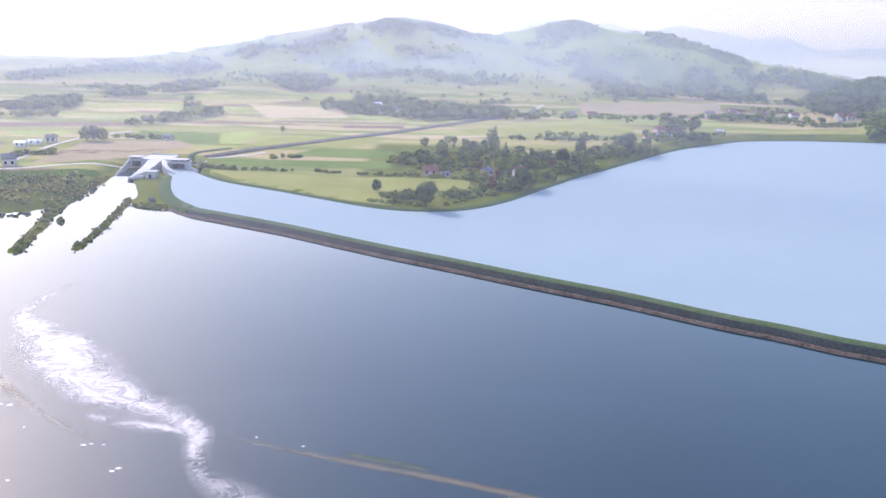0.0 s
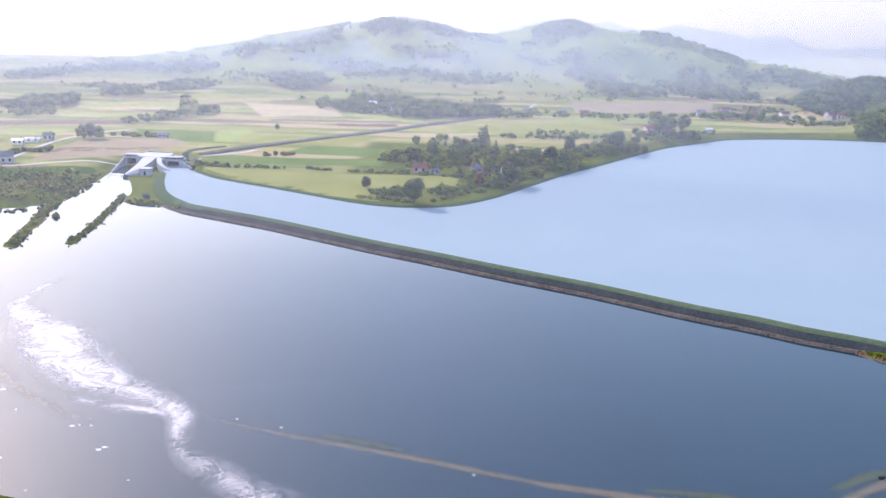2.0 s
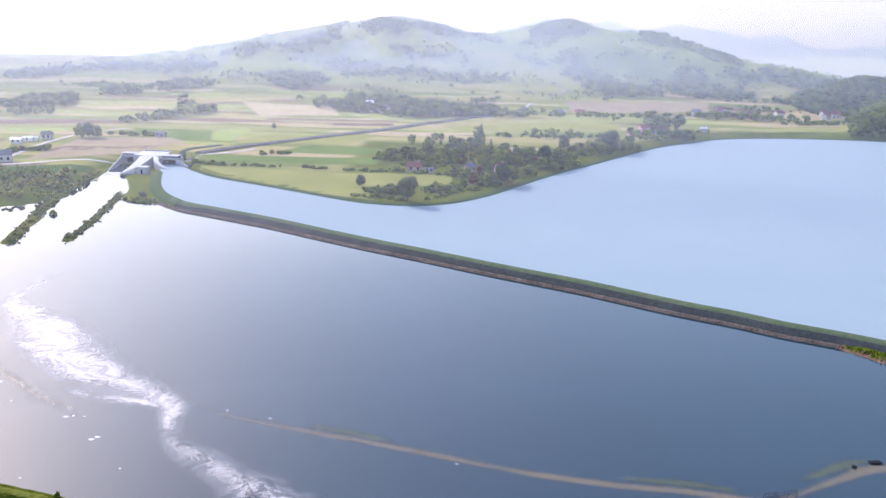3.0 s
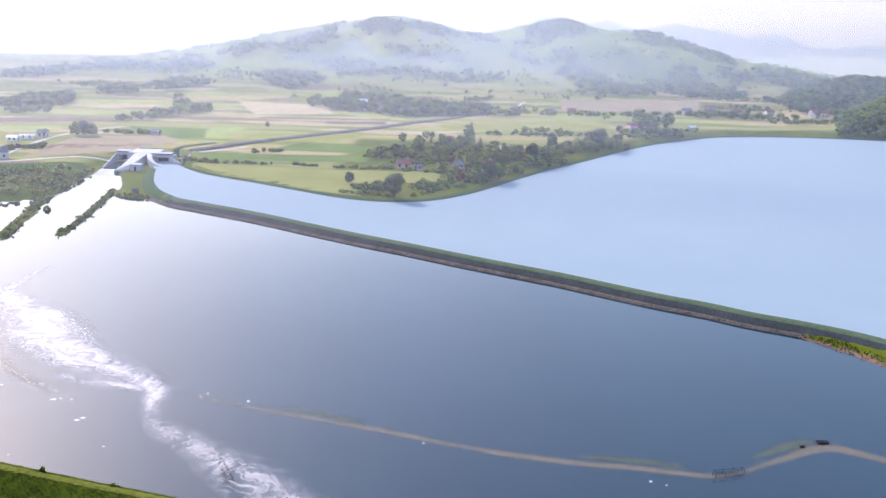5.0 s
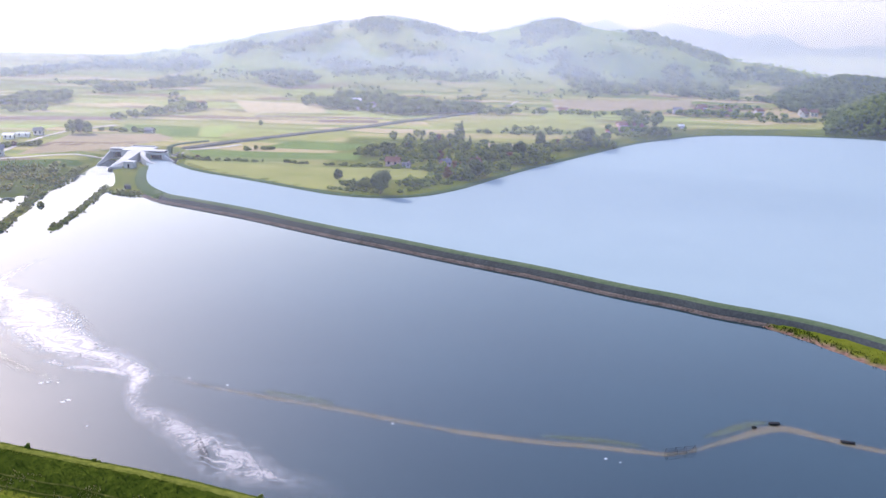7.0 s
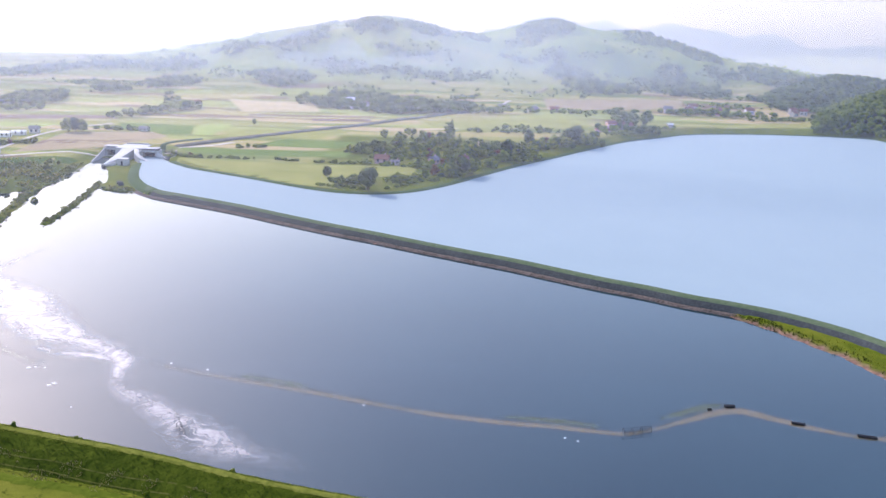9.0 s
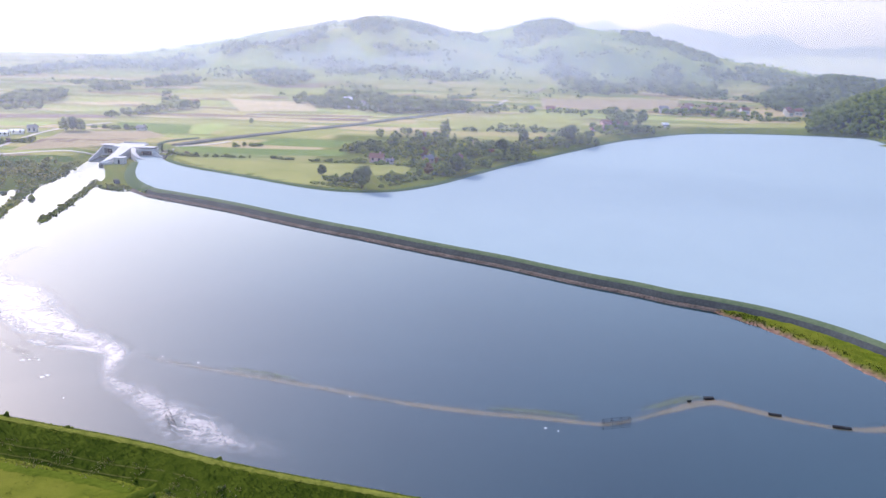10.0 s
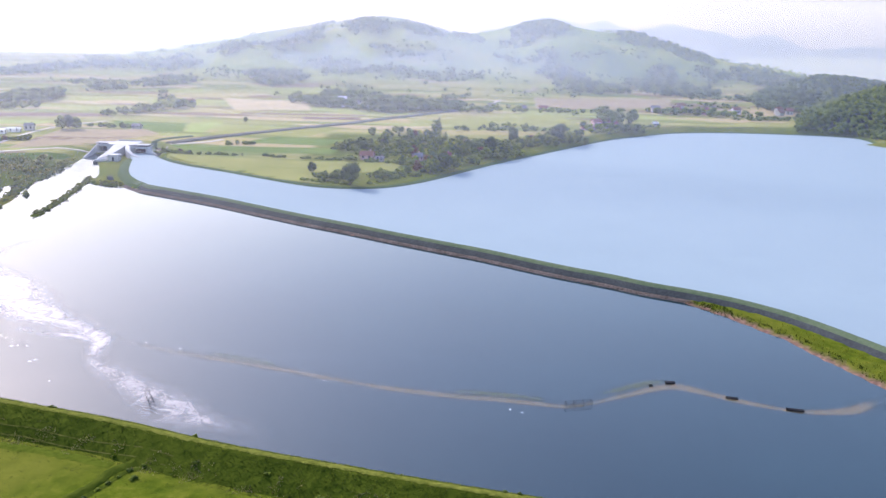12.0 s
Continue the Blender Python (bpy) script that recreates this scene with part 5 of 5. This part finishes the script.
def tufts(name, x, y, size, mat, rng, label, blades=4, lean=0.5):
    z, _ = near_height(x, y)
    n = len(x)
    vs, fs = [], []
    for k in range(blades):
        a = rng.uniform(0, 6.283, n)
        s = size * rng.uniform(0.6, 1.2, n)
        w = s * 0.22
        tip = np.column_stack([x + lean * s * np.cos(a), y + lean * s * np.sin(a), z + s])
        l = np.column_stack([x - w * np.sin(a), y + w * np.cos(a), z - 0.06])
        r = np.column_stack([x + w * np.sin(a), y - w * np.cos(a), z - 0.06])
        vs.append(np.stack([l, r, tip], 1).reshape(-1, 3))
    v = np.concatenate(vs)
    return tagged(mesh_object(name, v, np.arange(len(v)).reshape(-1, 3), mat), label, "grass", kind="stuff")


GRASS = make_leaf_material("meadow_grass", (0.075, 0.10, 0.008), (0.165, 0.185, 0.02), 0.3)
# dark enough to carry the slope's shade; weeds and reeds share it
GRASS_DARK = make_leaf_material("rank_and_shaded_grass", (0.026, 0.046, 0.006), (0.062, 0.088, 0.011), 0.08)
# sunlight on the crest is put into this lighter colour
CREST = make_leaf_material("lit_crest_grass", (0.09, 0.11, 0.014), (0.19, 0.20, 0.04), 0.35)
SEED = make_leaf_material("pale_seed_heads", (0.17, 0.18, 0.11), (0.30, 0.30, 0.22), 0.2)
rng = np.random.RandomState(17)
x, y = rng.uniform(-75, 75, 90000), rng.uniform(52, 125, 90000)
_, off = near_height(x, y)
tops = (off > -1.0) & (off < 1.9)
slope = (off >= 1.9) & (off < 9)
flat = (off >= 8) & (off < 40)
tufts("crest_grass", x[tops], y[tops], rng.uniform(0.1, 0.22, tops.sum()), CREST, rng, "short grass on the levee crest, sunlight in its lighter colour", 6, 0.9)
tufts("slope_grass", x[slope], y[slope], rng.uniform(0.08, 0.22, slope.sum()), GRASS_DARK, rng, "rank green grass on the levee slope, shade in its darker colour", 6, 0.8)
keep = np.where(flat)[0][:9000]
tufts("field_grass", x[keep], y[keep], rng.uniform(0.05, 0.13, len(keep)), GRASS, rng, "lush meadow grass below the levee", 3)
mottle = np.where(flat & (waves(x, y, 6.0, 45) + 0.6 * waves(x, y, 2.2, 46) > 0.45))[0][:2500]
tufts("field_weeds", x[mottle], y[mottle], rng.uniform(0.08, 0.2, len(mottle)), GRASS_DARK, rng, "darker weedy clumps in the meadow below the levee", 5, 0.9)
u = waves(x, y, 9.0, 44)
pale = np.where((off > 4.5) & (off < 9.5) & (u > 0.2))[0][:2200]
tufts("seed_heads", x[pale], y[pale], rng.uniform(0.12, 0.32, len(pale)), SEED, rng, "pale seeding plants at the levee foot", 4)


def near_bush(x, y, h, wide=1.0):
    t = plant("bush", x, y, h, wide, "levee bushes")
    t.matrix_world = Matrix.Translation((0, 0, float(near_height(np.array([x]), np.array([y]))[0][0]) - 0.05 - t.matrix_world.translation.z)) @ t.matrix_world


for x, y, h, w in [(-50.1, 102.9, 1.5, 0.5), (-37.1, 99.3, 0.7, 1.2), (-36.3, 99, 0.5, 1.2), (18.3, 74.4, 1.9, 0.75), (0.1, 72.5, 1.5, 1.1), (48.6, 74.8, 0.6, 1.2), (51.1, 74.2, 0.7, 0.9), (-20, 86.1, 1.2, 0.5),
                   (-7, 90.9, 0.8, 1.2), (-4.7, 83.2, 0.8, 1.3), (-14.3, 79.7, 0.9, 1.5), (8.6, 80, 0.6, 1.6), (29.6, 74.3, 0.6, 1.4), (-22.4, 67.7, 0.7, 1.3), (-21.1, 70.2, 0.6, 1.3), (-19.9, 73.2, 0.7, 1.3), (-18.7, 75.7, 0.6, 1.4), (-17.8, 77.9, 0.7, 1.3), (-17, 80.1, 0.6, 1.2), (-15.8, 82.1, 0.8, 1.2), (-13.9, 83.9, 0.7, 1.3)]:
    near_bush(x, y, h, w)


def ground_strip(name, pts, width, mat, label, lift=0.04, hump=0.0):
    line = smooth_line(pts, 0.7)
    t = np.gradient(line, axis=0)
    t /= np.linalg.norm(t, axis=1)[:, None]
    n = np.stack([t[:, 1], -t[:, 0]], 1)
    rng2 = np.random.RandomState(len(pts))
    rows = []
    for k, up in ((-0.5, 0), (-0.2, 1), (0.2, 1), (0.5, 0)):
        p = line + n * (width * (k + 0.12 * rng2.uniform(-1, 1, len(line))))[:, None]
        z, _ = near_height(p[:, 0], p[:, 1])
        rows.append(np.column_stack([p, z + lift + hump * up]))
    return tagged(mesh_object(name, np.stack(rows).reshape(-1, 3), grid_faces(4, len(line))[:, ::-1], mat, smooth=True), label, "track", kind="structure")


ROWCROP = simple("row_crop", (0.055, 0.082, 0.006), (0.10, 0.13, 0.012), 0.9, 0.95, 0.02, 0.8, 0.3)
RUT = simple("bare_rut_soil", (0.07, 0.082, 0.014), (0.125, 0.125, 0.03), 1.0, 0.95, 0.02)
PATH = [(-75.6, 103.8), (-46.4, 95.6), (-39, 93.9), (-31.6, 91.6), (-22.2, 89.1), (-15.4, 87.5), (-7.6, 84.4)]
ground_strip("trim_rut", PATH, 0.22, RUT, "worn wheel rut along the levee foot")
ground_strip("trim_rut_outer", [(x - 0.5, y - 1.7) for x, y in PATH], 0.22, RUT, "worn wheel rut along the levee foot")
ground_strip("trim_crop_strip", [(-75.8, 98.9), (-42.6, 89.7), (-36, 88.4), (-28.8, 86.4), (-19.7, 83.9)], 2.2, ROWCROP, "dark green crop strip in the meadow", 0.03, 0.06)
ground_strip("trim_ditch_bank", [(-25.1, 66.7), (-22, 73.6), (-19.9, 77.6), (-18.7, 81.8), (-15.9, 85)], 2.2, TURF_DARK, "grassy bank of a field ditch", 0.02, 0.35)
ground_strip("trim_ditch", [(-22.9, 66.2), (-20.1, 73.3), (-18, 77.3), (-16.8, 81), (-13.5, 84)], 1.0, TURF_DARK, "dark overgrown field ditch", 0.05)
# lighter turf colour paints the sunlit band along the crest
LIT_TURF = simple("lit_crest_turf", (0.085, 0.105, 0.014), (0.19, 0.20, 0.04), 1.2, 0.95, 0.02, 0.6, 0.3)
ground_strip("trim_crest", [(x - 0.25, y - 0.75) for x, y in LEVEE_LINE[1:-1]], 1.4, LIT_TURF, "yellow-green turf on the levee crest, sunlight in its colour", 0.05, 0.05)
# reeds and grass on the bank below the dike
x, y = rng.uniform(40, 160, 40000), rng.uniform(60, 245, 40000)
lake, res = land_split(x, y)
reach = (lake < -1.5) & (res < -6.2) & (res > -25) & (lake > -25)
low = reach & (lake > -4.2) & (waves(x, y, 8.0, 52) > -0.35)
high = reach & ~low
tufts("bank_reeds", x[low], y[low], rng.uniform(0.25, 0.7, low.sum()), GRASS_DARK, rng, "dark reeds and rough grass along the lake bank", 4)
tufts("bank_grass", x[high], y[high], rng.uniform(0.15, 0.4, high.sum()), GRASS, rng, "bright grass on the bank below the dike", 3)
x, y = rng.uniform(-105, 118, 90000), rng.uniform(165, 330, 90000)
lake, res = land_split(x, y)
thin = (lake < -0.2) & (res < -5.2) & (waves(x, y, 9.0, 53) > np.where((x > -40) & (x < 88), 0.55, -0.2)) & (res > -12) & (lake > -6)
tufts("bank_scrub", x[thin], y[thin], rng.uniform(0.25, 0.6, thin.sum()), GRASS_DARK, rng, "dark scrub along the lake side of the dike", 4)
slab = tagged(part("concrete_slab", boxed(59.8, 62.8, 70.3, 72.1, 1.9, 2.5, bevel=0.08), CONCRETE, None), "pale concrete slab on the levee crest", "slab")
